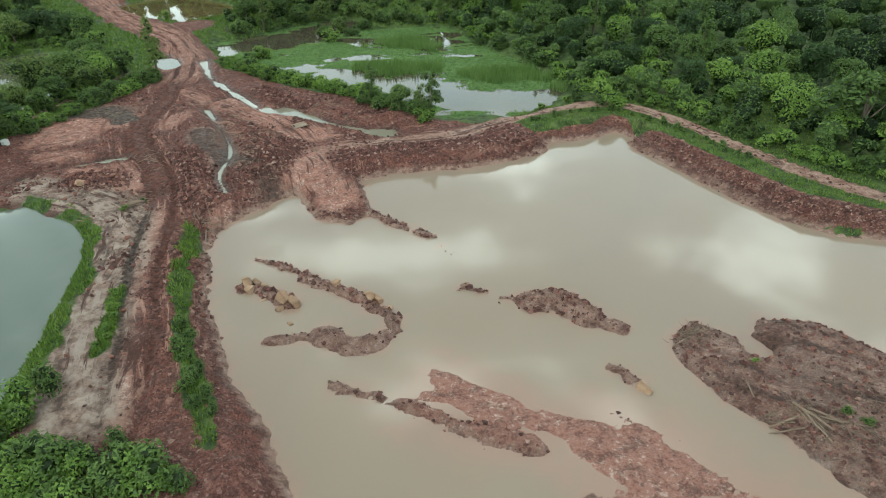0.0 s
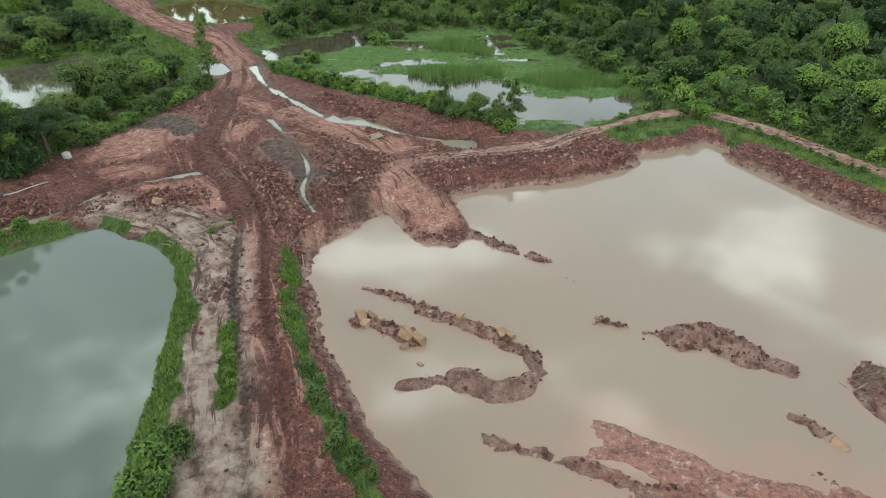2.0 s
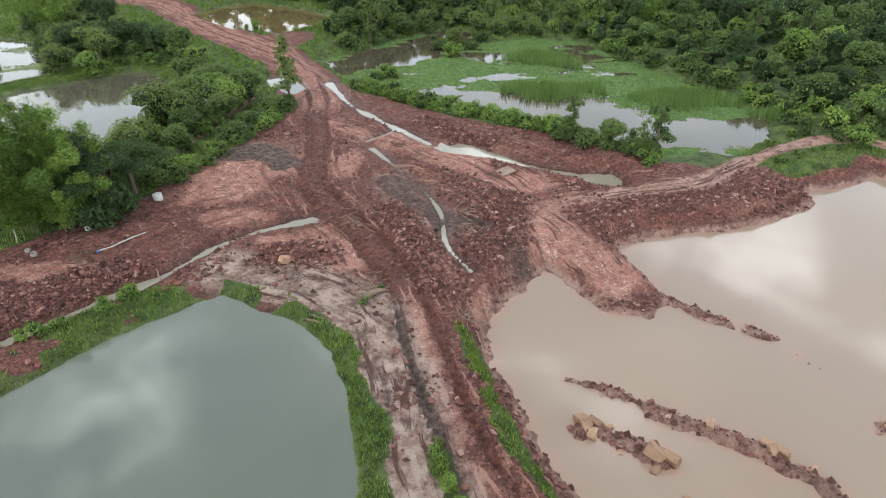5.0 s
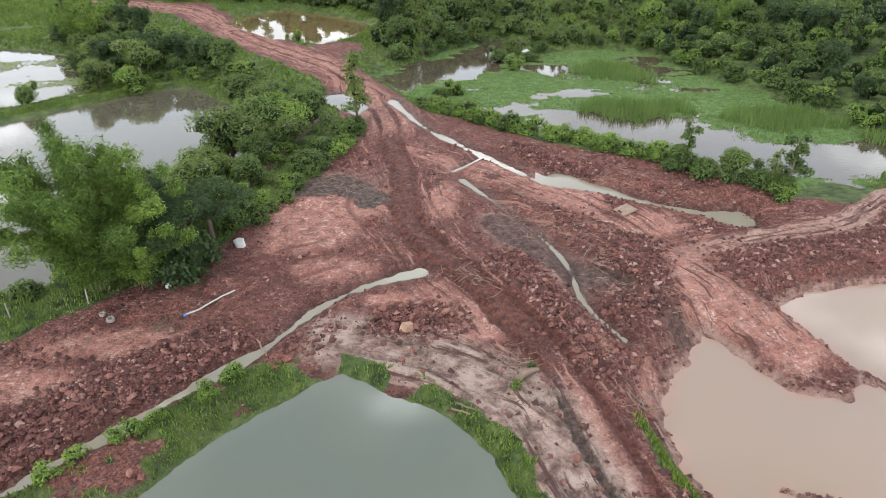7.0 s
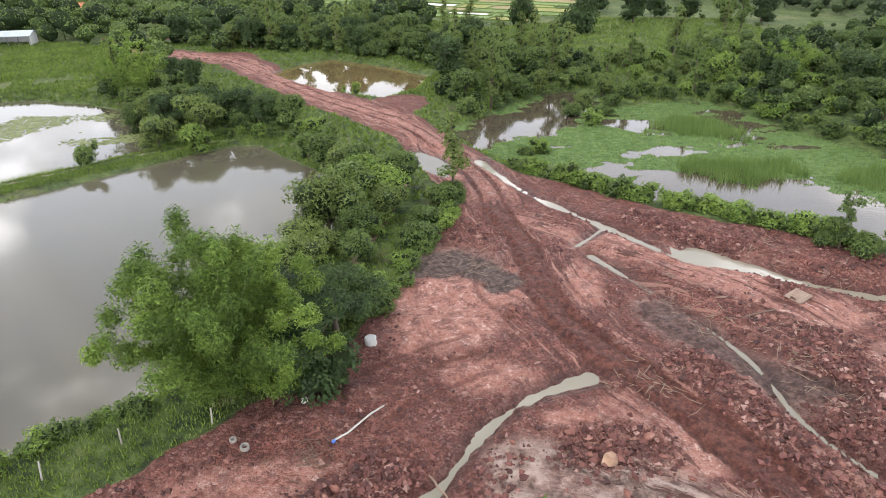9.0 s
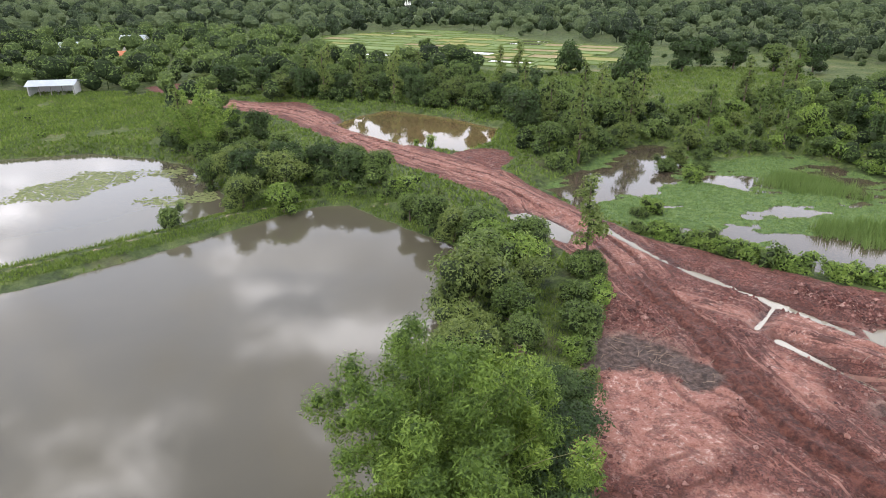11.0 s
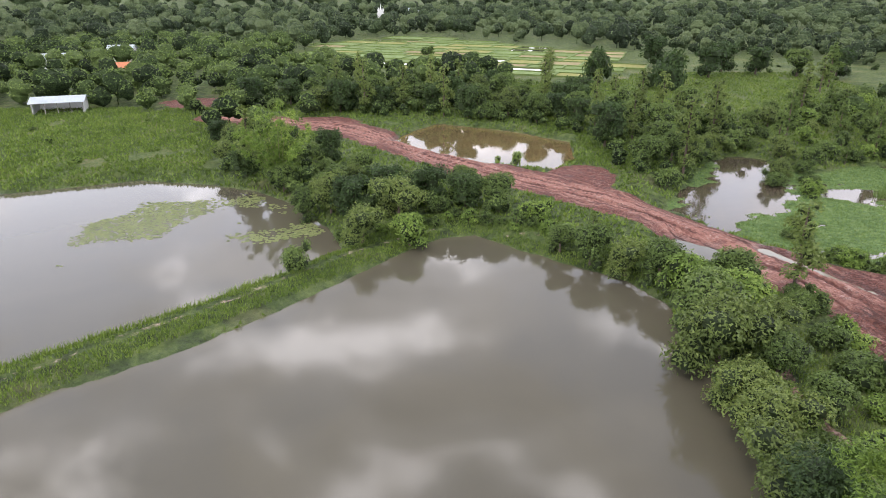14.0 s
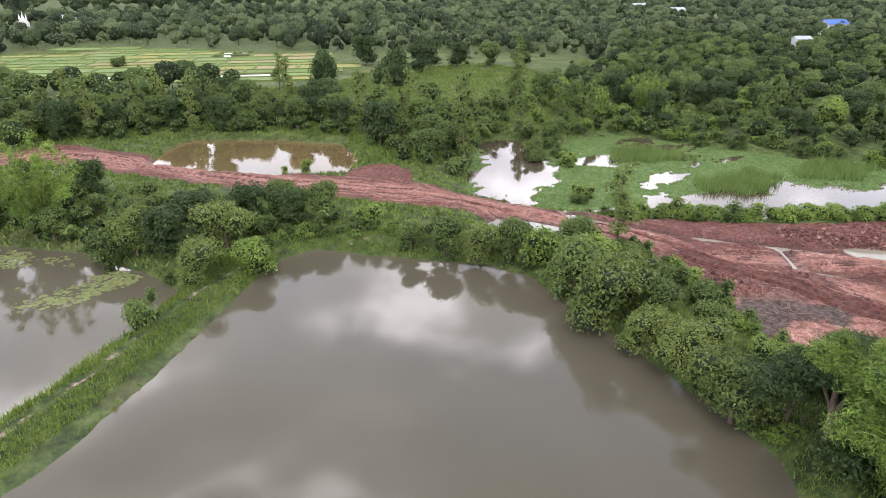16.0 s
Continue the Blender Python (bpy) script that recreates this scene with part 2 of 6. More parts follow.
def mat_plain(name, stops, scale=3.0, rough=0.8, bump=0.3, metal=0.0, stretch=None, dist=0.03):
    """A surface with grain at two sizes."""
    k = Mat(name)
    tc = k.n("ShaderNodeTexCoord").outputs["Object"]
    a = k.noise(tc, scale, 6, 0.65, stretch)
    info = k.n("ShaderNodeObjectInfo")
    f = k.math("ADD", k.math("MULTIPLY", a, 0.75), k.math("MULTIPLY", info.outputs["Random"], 0.25))
    k.set("Base Color", k.ramp(f, stops)).set("Roughness", rough).set("Metallic", metal)
    k.bump(k.noise(tc, scale * 5, 4, 0.6, stretch), bump, dist)
    return k.m


GROUND = mat_ground()
BROWN_WATER = mat_water("muddy_pond_water", (0.252, 0.236, 0.178), (0.3, 0.258, 0.195), bed=(0.36, 0.23, 0.18))
GREEN_WATER = mat_water("green_grey_pond_water", (0.125, 0.142, 0.115), (0.145, 0.16, 0.13))
GREY_WATER = mat_water("grey_pond_water", (0.096, 0.088, 0.062), (0.115, 0.104, 0.072), 0.03)
OCHRE_WATER = mat_water("ochre_pond_water", (0.13, 0.1, 0.045), (0.2, 0.13, 0.06))
MARSH_WATER = mat_water("marsh_water", (0.05, 0.052, 0.042), (0.085, 0.068, 0.045), 0.06)
LEAF_MID = mat_leaf("leaf_mid_green", (0.034, 0.058, 0.015), (0.098, 0.152, 0.038), (0.2, 0.28, 0.076))
LEAF_DARK = mat_leaf("leaf_dark_green", (0.018, 0.036, 0.012), (0.045, 0.082, 0.024), (0.095, 0.15, 0.042))
LEAF_BRIGHT = mat_leaf("leaf_bright_green", (0.06, 0.105, 0.02), (0.16, 0.25, 0.048), (0.3, 0.41, 0.09))
LEAF_BAMBOO = mat_leaf("leaf_bamboo", (0.05, 0.092, 0.016), (0.145, 0.23, 0.038), (0.3, 0.41, 0.08))
LEAF_OLIVE = mat_leaf("leaf_olive_green", (0.045, 0.068, 0.017), (0.125, 0.174, 0.044), (0.24, 0.305, 0.084))
# Greyed, bluer green for far woods: distance haze put into the leaf colour.
LEAF_HAZED = mat_leaf("leaf_far_hazed", (0.062, 0.088, 0.042), (0.1, 0.138, 0.062), (0.16, 0.2, 0.095))
# Crown bodies darker than the leaves: shade between leaf clumps painted into their tones.
LEAF_HAZED_INNER = mat_crown("leaf_far_crown", (0.018, 0.03, 0.014), (0.058, 0.088, 0.038), (0.13, 0.17, 0.076), 1.1)
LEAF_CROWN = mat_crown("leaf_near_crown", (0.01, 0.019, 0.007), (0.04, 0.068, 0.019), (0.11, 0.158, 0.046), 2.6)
# Darker leaf copy: the shade inside the crowns is put into the colour.
LEAF_INNER_SHADE = mat_leaf("leaf_inner_shade", (0.015, 0.027, 0.009), (0.03, 0.048, 0.016), (0.048, 0.072, 0.025))
GRASS = mat_leaf("grass_blades", (0.055, 0.092, 0.018), (0.135, 0.21, 0.038), (0.27, 0.35, 0.085))
REED = mat_leaf("reed_blades", (0.11, 0.175, 0.05), (0.175, 0.265, 0.08), (0.28, 0.36, 0.14))
LILY = mat_leaf("lily_pad", (0.12, 0.16, 0.05), (0.23, 0.27, 0.1), (0.35, 0.38, 0.17))
BARK = mat_plain("bark", [(0.3, (0.07, 0.05, 0.038)), (0.7, (0.19, 0.15, 0.115))], 4, 0.9, 0.6, stretch=(1, 1, 0.25))
CULM = mat_plain("bamboo_culm", [(0.3, (0.12, 0.13, 0.05)), (0.7, (0.3, 0.29, 0.14))], 3, 0.6, 0.2)
ROCK = mat_plain("laterite_rock", [(0.25, (0.09, 0.036, 0.028)), (0.5, (0.22, 0.09, 0.066)), (0.8, (0.4, 0.24, 0.185))], 1.6, 0.85, 0.5)
TAN_ROCK = mat_plain("tan_sandstone", [(0.25, (0.16, 0.1, 0.065)), (0.55, (0.36, 0.22, 0.14)), (0.8, (0.52, 0.39, 0.29))], 1.4, 0.85, 0.5)
WOOD = mat_plain("weathered_wood", [(0.25, (0.09, 0.06, 0.045)), (0.55, (0.24, 0.165, 0.12)), (0.8, (0.4, 0.32, 0.25))], 3, 0.85, 0.5, stretch=(0.2, 3, 3))
PVC = mat_plain("grey_plastic", [(0.2, (0.42, 0.4, 0.36)), (0.8, (0.62, 0.6, 0.55))], 2, 0.5, 0.1)
SACKING = mat_plain("white_woven_sack", [(0.2, (0.5, 0.5, 0.46)), (0.8, (0.78, 0.77, 0.72))], 5, 0.7, 0.5)
CONCRETE = mat_plain("concrete", [(0.25, (0.25, 0.23, 0.2)), (0.75, (0.48, 0.45, 0.4))], 5, 0.85, 0.4)
WHITE_WALL = mat_plain("whitewash", [(0.2, (0.6, 0.6, 0.57)), (0.8, (0.82, 0.82, 0.8))], 1.5, 0.8, 0.1)
METAL_ROOF = mat_plain("pale_metal_roof", [(0.2, (0.34, 0.4, 0.42)), (0.8, (0.52, 0.57, 0.58))], 0.8, 0.45, 0.1, 0.2)
TILE_ROOF = mat_plain("orange_tile_roof", [(0.2, (0.4, 0.13, 0.06)), (0.8, (0.6, 0.24, 0.12))], 1.2, 0.8, 0.2)
BLUE_ROOF = mat_plain("blue_metal_roof", [(0.2, (0.05, 0.12, 0.4)), (0.8, (0.09, 0.2, 0.55))], 0.8, 0.5, 0.1)
BLUE_PLASTIC = mat_plain("blue_plastic", [(0.2, (0.05, 0.14, 0.5)), (0.8, (0.1, 0.25, 0.7))], 3, 0.5, 0.1)
DARK_GAP = mat_plain("dark_opening", [(0.2, (0.03, 0.03, 0.03)), (0.8, (0.06, 0.055, 0.05))], 2, 0.8, 0.1)


# ---- noise and plan geometry ----
def lattice(ix, iy, seed):
    v = np.sin(ix * 127.1 + iy * 311.7 + seed * 74.7) * 43758.5453
    return (v - np.floor(v)) * 2 - 1


def vnoise(x, y, seed=0):
    ix, iy = np.floor(x), np.floor(y)
    fx, fy = x - ix, y - iy
    ux, uy = fx * fx * (3 - 2 * fx), fy * fy * (3 - 2 * fy)
    a, b = lattice(ix, iy, seed), lattice(ix + 1, iy, seed)
    c, d = lattice(ix, iy + 1, seed), lattice(ix + 1, iy + 1, seed)
    return (a * (1 - ux) + b * ux) * (1 - uy) + (c * (1 - ux) + d * ux) * uy


def fbm(x, y, size, octaves=4, seed=0, gain=0.5):
    out, amp, total, f = 0, 1.0, 0, 1.0 / size
    for o in range(octaves):
        out = out + amp * vnoise(x * f + 13.7 * o, y * f - 7.3 * o, seed + o)
        total += amp
        amp *= gain
        f *= 2.03
    return out / total


def to_line(x, y, pts, closed=False):
    """Distance to a line of points, and the way along it."""
    best, along, run = np.full(x.shape, 1e9), np.zeros(x.shape), 0.0
    pairs = list(zip(pts[:-1], pts[1:])) + ([(pts[-1], pts[0])] if closed else [])
    for (ax, ay), (bx, by) in pairs:
        ex, ey = bx - ax, by - ay
        ll = ex * ex + ey * ey
        u = np.clip(((x - ax) * ex + (y - ay) * ey) / ll, 0, 1)
        d = np.hypot(x - ax - u * ex, y - ay - u * ey)
        hit = d < best
        best = np.where(hit, d, best)
        along = np.where(hit, run + u * math.sqrt(ll), along)
        run += math.sqrt(ll)
    return best, along


def inside(x, y, poly):
    out = np.zeros(x.shape, bool)
    for (ax, ay), (bx, by) in zip(poly, poly[1:] + poly[:1]):
        if ay != by:
            out ^= ((ay > y) != (by > y)) & (x < (bx - ax) * (y - ay) / (by - ay) + ax)
    return out


def to_shape(x, y, poly):
    """Signed distance to a closed outline: negative inside."""
    d, _ = to_line(x, y, poly, True)
    return np.where(inside(x, y, poly), -d, d)


def step(a, b, v):
    u = np.clip((v - a) / (b - a), 0, 1)
    return u * u * (3 - 2 * u)


def smooth_line(pts, n=6):
    """A rounder line through the same points."""
    out = []
    for i in range(len(pts) - 1):
        p0, p1, p2, p3 = pts[max(i - 1, 0)], pts[i], pts[i + 1], pts[min(i + 2, len(pts) - 1)]
        for j in range(n):
            u = j / n
            out.append(tuple(0.5 * (2 * b + (c - a) * u + (2 * a - 5 * b + 4 * c - d) * u * u + (3 * b - a - 3 * c + d) * u ** 3)
                             for a, b, c, d in zip(p0, p1, p2, p3)))
    return out + [pts[-1]]


# ---- the plan: ponds, roads and earthworks, in metres ----
BROWN_POND = [(-7, 10), (-9, 25), (-11.2, 29), (-15, 34), (-17, 36.6), (-18.6, 40.5), (-20.3, 43), (-22.4, 49.6), (-24, 55), (-23.8, 58.4), (-21.6, 61.5), (-18.4, 65.6),
              (-16, 61.8), (-14.2, 59.4), (-11.2, 59), (-8.8, 61), (-9.8, 65), (-11.2, 69.8), (-7.3, 72), (-0.6, 73.3), (5, 75), (11.6, 79.5), (11.6, 82.6),
              (18.4, 84), (22.2, 87.3), (23.9, 84.4), (23.6, 80.5), (27, 73.6), (30.5, 66.6), (34.4, 60), (38, 57.4), (43, 56), (62, 50), (70, 10)]
GREEN_POND = [(-22, -10), (-28.4, 24), (-29.9, 31.6), (-30.4, 36), (-31.7, 41.2), (-33, 47), (-34.8, 52.2), (-37.8, 55.6), (-41, 57.4), (-44.8, 59.3), (-46, 58.6), (-49.5, 55.5), (-53.6, 50.5), (-62, 38), (-80, -10)]
BIG_POND = [(-92, 50), (-78, 64.5), (-69.8, 71.8), (-66.6, 76.4), (-65.2, 81.5), (-64.6, 86), (-63.8, 93), (-63, 102.5), (-62, 107), (-64, 113), (-69.4, 118), (-74.3, 122.6), (-79, 127.6), (-83.6, 127), (-89.6, 120.9), (-99.4, 110), (-107.8, 101.9), (-115.5, 96.6), (-150, 68), (-140, 20)]
WEST_POND = [(-160, 74), (-119.6, 102.2), (-113.4, 106.8), (-106.6, 112.6), (-100.4, 118.8), (-95.4, 124.4), (-97.3, 131), (-103, 141), (-110, 148), (-117.5, 152), (-129.5, 155), (-149, 149), (-170, 148), (-200, 100)]
FAR_POND = [(-89.5, 177), (-85, 187), (-79.5, 193), (-66, 185), (-55.3, 174), (-57.8, 161), (-63.4, 154.6), (-75, 160.5)]
MARSH = [(-42, 122), (-47, 130), (-51, 137), (-41, 151), (-32, 163), (-24, 165), (-22, 152), (-10, 156), (-2.7, 157), (4.8, 137), (15, 118), (18, 105), (14, 98), (8, 93), (-1.6, 91.6), (-6, 98), (-12, 101.5), (-22.7, 106), (-30, 111), (-36, 116)]
SIDE_POOL = [(-51, 113.5), (-49.8, 117), (-52, 121), (-55, 124), (-58, 123), (-55.6, 118)]
ROAD = smooth_line([(-20.5, 28), (-23.3, 37.7), (-25.3, 42.5), (-27.7, 49.8), (-30.3, 59.8), (-33.9, 67.5), (-39.4, 75.6), (-42.1, 82.2), (-43.1, 93.2), (-45, 100), (-46.3, 109), (-51.3, 123), (-60, 138), (-76, 155.5), (-94, 179), (-104, 189.5), (-128, 199)], 4)
LOOP = smooth_line([(-23.5, 29), (-25.9, 33.6), (-27.6, 38.9), (-29.1, 44.6), (-29.8, 49.1), (-32.9, 56), (-37.3, 59.7), (-42, 61.6), (-45.5, 62.6)], 4)
CROSS = smooth_line([(-13, 62.5), (-15.5, 69), (-19, 76), (-25, 83), (-33, 90), (-43, 99)], 4)
LANE = smooth_line([(-17, 75.5), (-8, 79), (-0.7, 81.3), (5, 85.6), (9.6, 89.4), (15.8, 93.2), (23.5, 94.6), (30.5, 87.1), (36.8, 74.2), (45.3, 63), (60, 52), (90, 40)], 4)
NORTH_HEAP = [(-13.6, 73.6), (-7.7, 76), (-1, 77.6), (4.5, 79), (9.6, 80.5)]
EAST_HEAP = [(24.4, 82), (28.2, 74.5), (31.6, 67.6), (35.6, 61.2), (44, 57.6), (62, 51.5)]
DIRT = [(-100, 36), (-76, 54), (-64, 67.2), (-57.6, 76), (-53.5, 88), (-50.3, 98), (-48, 109), (-42, 113), (-36, 110), (-28, 103), (-22, 99), (-12, 93), (-4.5, 88), (1, 85.4), (9, 86), (14, 70), (10, 50), (-9, 40), (-6, 20),
        (-21, 20), (-26.5, 26), (-28, 33), (-30.4, 45), (-34, 54), (-39, 58.8), (-45, 61.2), (-51.5, 60), (-63, 47), (-82, 30)]
ISLE = [(16.7, 40.4), (18.9, 42.7), (22.5, 40.6), (24.5, 43.2), (28.6, 42.9), (34, 37.5), (44, 30), (40, 14), (25, 24), (23, 26.6), (20.9, 31), (18.2, 33.6), (16.8, 37.1)]
FLAT = [(-4, 33.6), (-2.6, 31), (0.9, 29.8), (5.5, 28.7), (8, 25), (9, 16), (30, 14), (22, 24), (17.1, 28.1), (13.9, 31.5), (7.5, 33.4), (2.2, 35.7), (-2, 37)]
DITCHES = [  # line, half width, water level
    (smooth_line([(-46.5, 119), (-43, 111), (-39.4, 104.8), (-31.4, 94.8), (-27.5, 90)]), 0.55, 1.5),
    (smooth_line([(-36.5, 91.2), (-31, 81.7), (-27.9, 74.6), (-27.1, 67.9), (-24.9, 63.2)]), 0.2, 1.45),
    (smooth_line([(-25.5, 92), (-22, 89.9), (-19.1, 87.6), (-16, 86), (-12.8, 84.4), (-9.9, 83.4)]), 1.4, 0.95),
    (smooth_line([(-40, 72), (-44.7, 69.6), (-47.8, 66.4), (-49.9, 62.9), (-51.7, 60.4), (-54.5, 57.5), (-58.3, 53.1), (-66, 44)]), 0.5, 1.6),
    ([(-37.6, 93.2), (-36, 95), (-34.4, 97)], 0.14, 1.55)]
RIDGES = [  # line, half width, height: mud heaps that stand out of the brown pond
    ([(-18.2, 51.3), (-15.8, 50.3), (-13.4, 48.7)], 0.55, 0.3), ([(-13.4, 48.7), (-10, 46.5), (-7.6, 45.2)], 0.95, 0.5),
    ([(-18.5, 46.7), (-16.9, 46.5), (-14.2, 44.6)], 0.85, 0.4), ([(-7.2, 44.4), (-5.3, 43), (-4.7, 41.1), (-6.2, 39.4)], 0.85, 0.4),
    ([(-6.2, 39.4), (-7.9, 38.9), (-10.2, 40.2)], 1.35, 0.65), ([(-10.2, 40.2), (-12.5, 40), (-14.4, 39.4)], 0.6, 0.3),
    ([(-9.8, 62), (-7.5, 60), (-5.9, 58.6)], 0.8, 0.35), ([(-5.9, 58.6), (-2.1, 56.1)], 0.45, 0.22), ([(-1.6, 54.5), (-0.4, 52.8)], 0.6, 0.12),
    ([(0.9, 47.2), (3.8, 45.8)], 0.35, 0.15), ([(3.8, 45.8), (6.3, 45.2)], 0.6, 0.3), ([(6.5, 45.2), (8.6, 45.4), (10.7, 43.2)], 1.45, 0.95), ([(10.7, 43.2), (13.1, 41.6)], 0.9, 0.35),
    ([(11.8, 36.8), (13.1, 35)], 0.6, 0.3), ([(-9.1, 34.8), (-6, 33.6), (-3.2, 33)], 0.55, 0.25), ([(-3, 32.6), (1, 30.6), (5, 29.2)], 0.9, 0.3), ([(8, 25), (10, 22)], 1.2, 0.3)]
PALE = [(-46.5, 84, 6.5, 5.2), (-50, 77, 5, 3), (-47, 71.5, 4, 2), (-35.5, 64.5, 3.5, 2), (-60, 61, 6, 2.2), (-41.5, 67, 3.5, 1.3), (-25.5, 91, 5, 3), (-17, 71, 2.6, 7), (-12.5, 63.5, 2.6, 4), (-64, 57, 5, 2), (-38.5, 84, 2, 4), (-24, 58.5, 1.4, 3), (-20, 80, 4, 2)]
PALE_BEDS = [([(-55, 81), (-51.5, 86), (-47.6, 84.8), (-45.8, 79.6), (-46, 76), (-53, 74.6)], 1.0), ([(-35.5, 95), (-30, 93), (-22, 86), (-22.5, 81.5), (-26.5, 83.5), (-34, 90.5)], 0.95), ([(-38, 70), (-35, 66.5), (-34.5, 63.8), (-38.5, 65.4), (-41.5, 68.6)], 0.7)]
HUMUS = [[(-54.5, 89.8), (-50, 90.6), (-45.6, 88.4), (-43.4, 85.2), (-46.4, 83.6), (-48.8, 86.6), (-53.6, 86.4)], [(-33.5, 83.5), (-29.5, 80), (-26, 73.6), (-23.5, 70), (-25.4, 68.4), (-28.6, 73), (-31.6, 79)], [(-24.8, 68), (-22.4, 64.2), (-20.8, 62), (-19.6, 64.6), (-21.6, 68.8)]]
RED_SPOTS = [(-60, 149, 5.5, 5.5), (-106, 192, 9, 7), (-137, 219, 10, 7), (-116, 193, 9, 5)]
PADDIES = [(-132, 300), (-126, 345), (-118, 380), (-72, 420), (-50, 384), (0, 326), (8, 318), (-20, 252), (-40, 244), (-60, 262), (-80, 268), (-108, 284)]
FIELDS = [(-52, 214), (-58, 262), (-22, 254), (10, 318), (60, 290), (78, 262), (80, 236), (40, 214), (16, 204), (-3, 166), (-22, 170), (-18, 190), (-34, 200)]
MEADOW = [(-190, 206), (-163, 218), (-146, 204), (-129, 180), (-120, 160), (-130, 157), (-150, 151), (-172, 150), (-240, 150), (-240, 210)]
WATERS = [(BROWN_POND, 0.0, 0.75, 0.6, 0.5), (GREEN_POND, 1.35, 0.5, 0.35, 0.3), (BIG_POND, 0.8, 0.45, 0.5, 0.3), (WEST_POND, 0.8, 0.4, 0.5, 0.3), (FAR_POND, 1.2, 0.5, 0.5, 0.4), (SIDE_POOL, 1.2, 0.4, 0.4, 0.4)]


def ground_at(x, y):
    """Height of the ground and the masks of what it is made of, at arrays x, y."""
    x, y = np.asarray(x, float), np.asarray(y, float)
    n4 = fbm(x, y, 0.62, 2, 33, 0.7)
    n1, n2, n3 = fbm(x, y, 18, 3, 1), fbm(x, y, 3.5, 4, 5), fbm(x, y, 1.2, 3, 9, 0.7)
    h = 2.0 + 0.35 * n1 + 0.05 * n2
    dirt = step(0.8, -0.8, to_shape(x, y, DIRT) + 1.2 * n2)
    droad, sroad = to_line(x, y, ROAD)
    far = step(100, 108, y)
    dirt = np.maximum(dirt, far * step(5.8, 4.6, droad + 1.3 * n2))
    for px, py, rx, ry in RED_SPOTS:
        dirt = np.maximum(dirt, step(1.15, 0.85, np.hypot((x - px) / rx, (y - py) / ry) + 0.25 * n2))
    h = h + dirt * (0.25 * n2 + 0.2 * n3 + 0.1 * n4 + 0.22 * np.abs(fbm(x, y, 6, 3, 21)))
    # rubble spoil: between the long puddle and the loop, and beside the road
    rub = np.maximum(step(5.0, 2.0, np.hypot(x + 40, (y - 64.5) * 1.6)), step(3.6, 1.5, to_line(x, y, [(-54, 61.5), (-60, 56), (-70, 46)])[0]))
    rub = np.maximum(rub, step(3.5, 1.0, to_line(x, y, [(-24, 66), (-22, 72), (-21, 76)])[0]))
    rub = np.maximum(rub, step(2.6, 1.0, to_line(x, y, [(-27, 60), (-29, 67), (-33, 73)])[0]) * 0.8)
    rub = np.maximum(rub, step(2.4, 0.6, to_line(x, y, [(-30, 99), (-26, 95), (-23, 93)])[0]))
    h = h + rub * dirt * (0.35 + 0.4 * n2 + 0.4 * n3 + 0.2 * n4)
    pale = np.zeros(x.shape)
    for px, py, rx, ry in PALE:
        pale = np.maximum(pale, step(1.25, 0.55, np.hypot((x - px) / rx, (y - py) / ry) + 0.5 * n2))
    for poly, strength in PALE_BEDS:
        pale = np.maximum(pale, strength * step(0.5, -0.3, to_shape(x, y, poly) + 1.1 * n2 + 0.5 * n3))
    grey = step(3.6, 1.8, to_line(x, y, LOOP)[0] + 0.8 * n2) * 0.85
    grey = np.maximum(grey, step(4, 1.5, np.hypot((x + 49.5) / 1.6, y - 88.5) + n2) * 0.4)
    grey = np.maximum(grey, step(3, 1.0, to_line(x, y, [(-33, 80), (-30, 74), (-25, 70)])[0] + n2) * 0.6)
    pale = np.maximum(pale, 0.75 * far * step(4.2, 2.0, droad + n2))
    pale = np.maximum(pale, 0.75 * step(2.0, 0.8, to_line(x, y, CROSS)[0] + 0.6 * n2))
    # wheel ruts, and dark humus turned up by the digger
    rut = 0.75 * np.maximum(step(2.4, 1.2, np.hypot((x + 49.5) / 1.6, y - 88.2) + 1.3 * n2), step(2.2, 1.0, to_line(x, y, [(-33, 80), (-30, 74), (-24, 70)])[0] + 1.3 * n2))
    for poly, strength in zip(HUMUS, (0.9, 0.4, 0.55)):
        dark = step(0.6, -0.5, to_shape(x, y, poly) + 1.6 * n2 + 0.5 * n3)
        rut, grey, pale = np.maximum(rut, (0.25 + 0.6 * strength) * dark), np.maximum(grey, strength * dark), pale * (1 - dark)
    fresh = step(2.1, 1.4, droad + 1.3 * n2 + 0.5 * n3) * step(58, 66, y) * step(106, 98, y)
    rut = np.maximum(rut, 0.72 * fresh)
    for line, gauge, strength in ((ROAD, 1.25, 1.0), (LOOP, 1.15, 0.45), (CROSS, 1.2, 0.45)):
        d, s = to_line(x, y, line)
        wob = d + 0.22 * fbm(x, y, 5, 2, 31)
        r = step(0.5, 0.2, np.abs(wob - gauge)) * strength
        rut = np.maximum(rut, r * (0.75 + 0.4 * vnoise(s * 0.25, s * 0, 3)))
        pale = np.maximum(pale, 0.9 * step(0.75, 0.35, wob) * step(-0.3, 0.3, vnoise(s * 0.11, s * 0, 8) + 0.25) * strength)
        h = h - 0.2 * r * dirt + 0.1 * step(0.3, 0.1, np.abs(np.abs(wob - gauge) - 0.55)) * strength * dirt
        h = h - (0.35 * n2 + 0.1 * n3) * step(3.5, 1.5, d) * dirt * 0.6
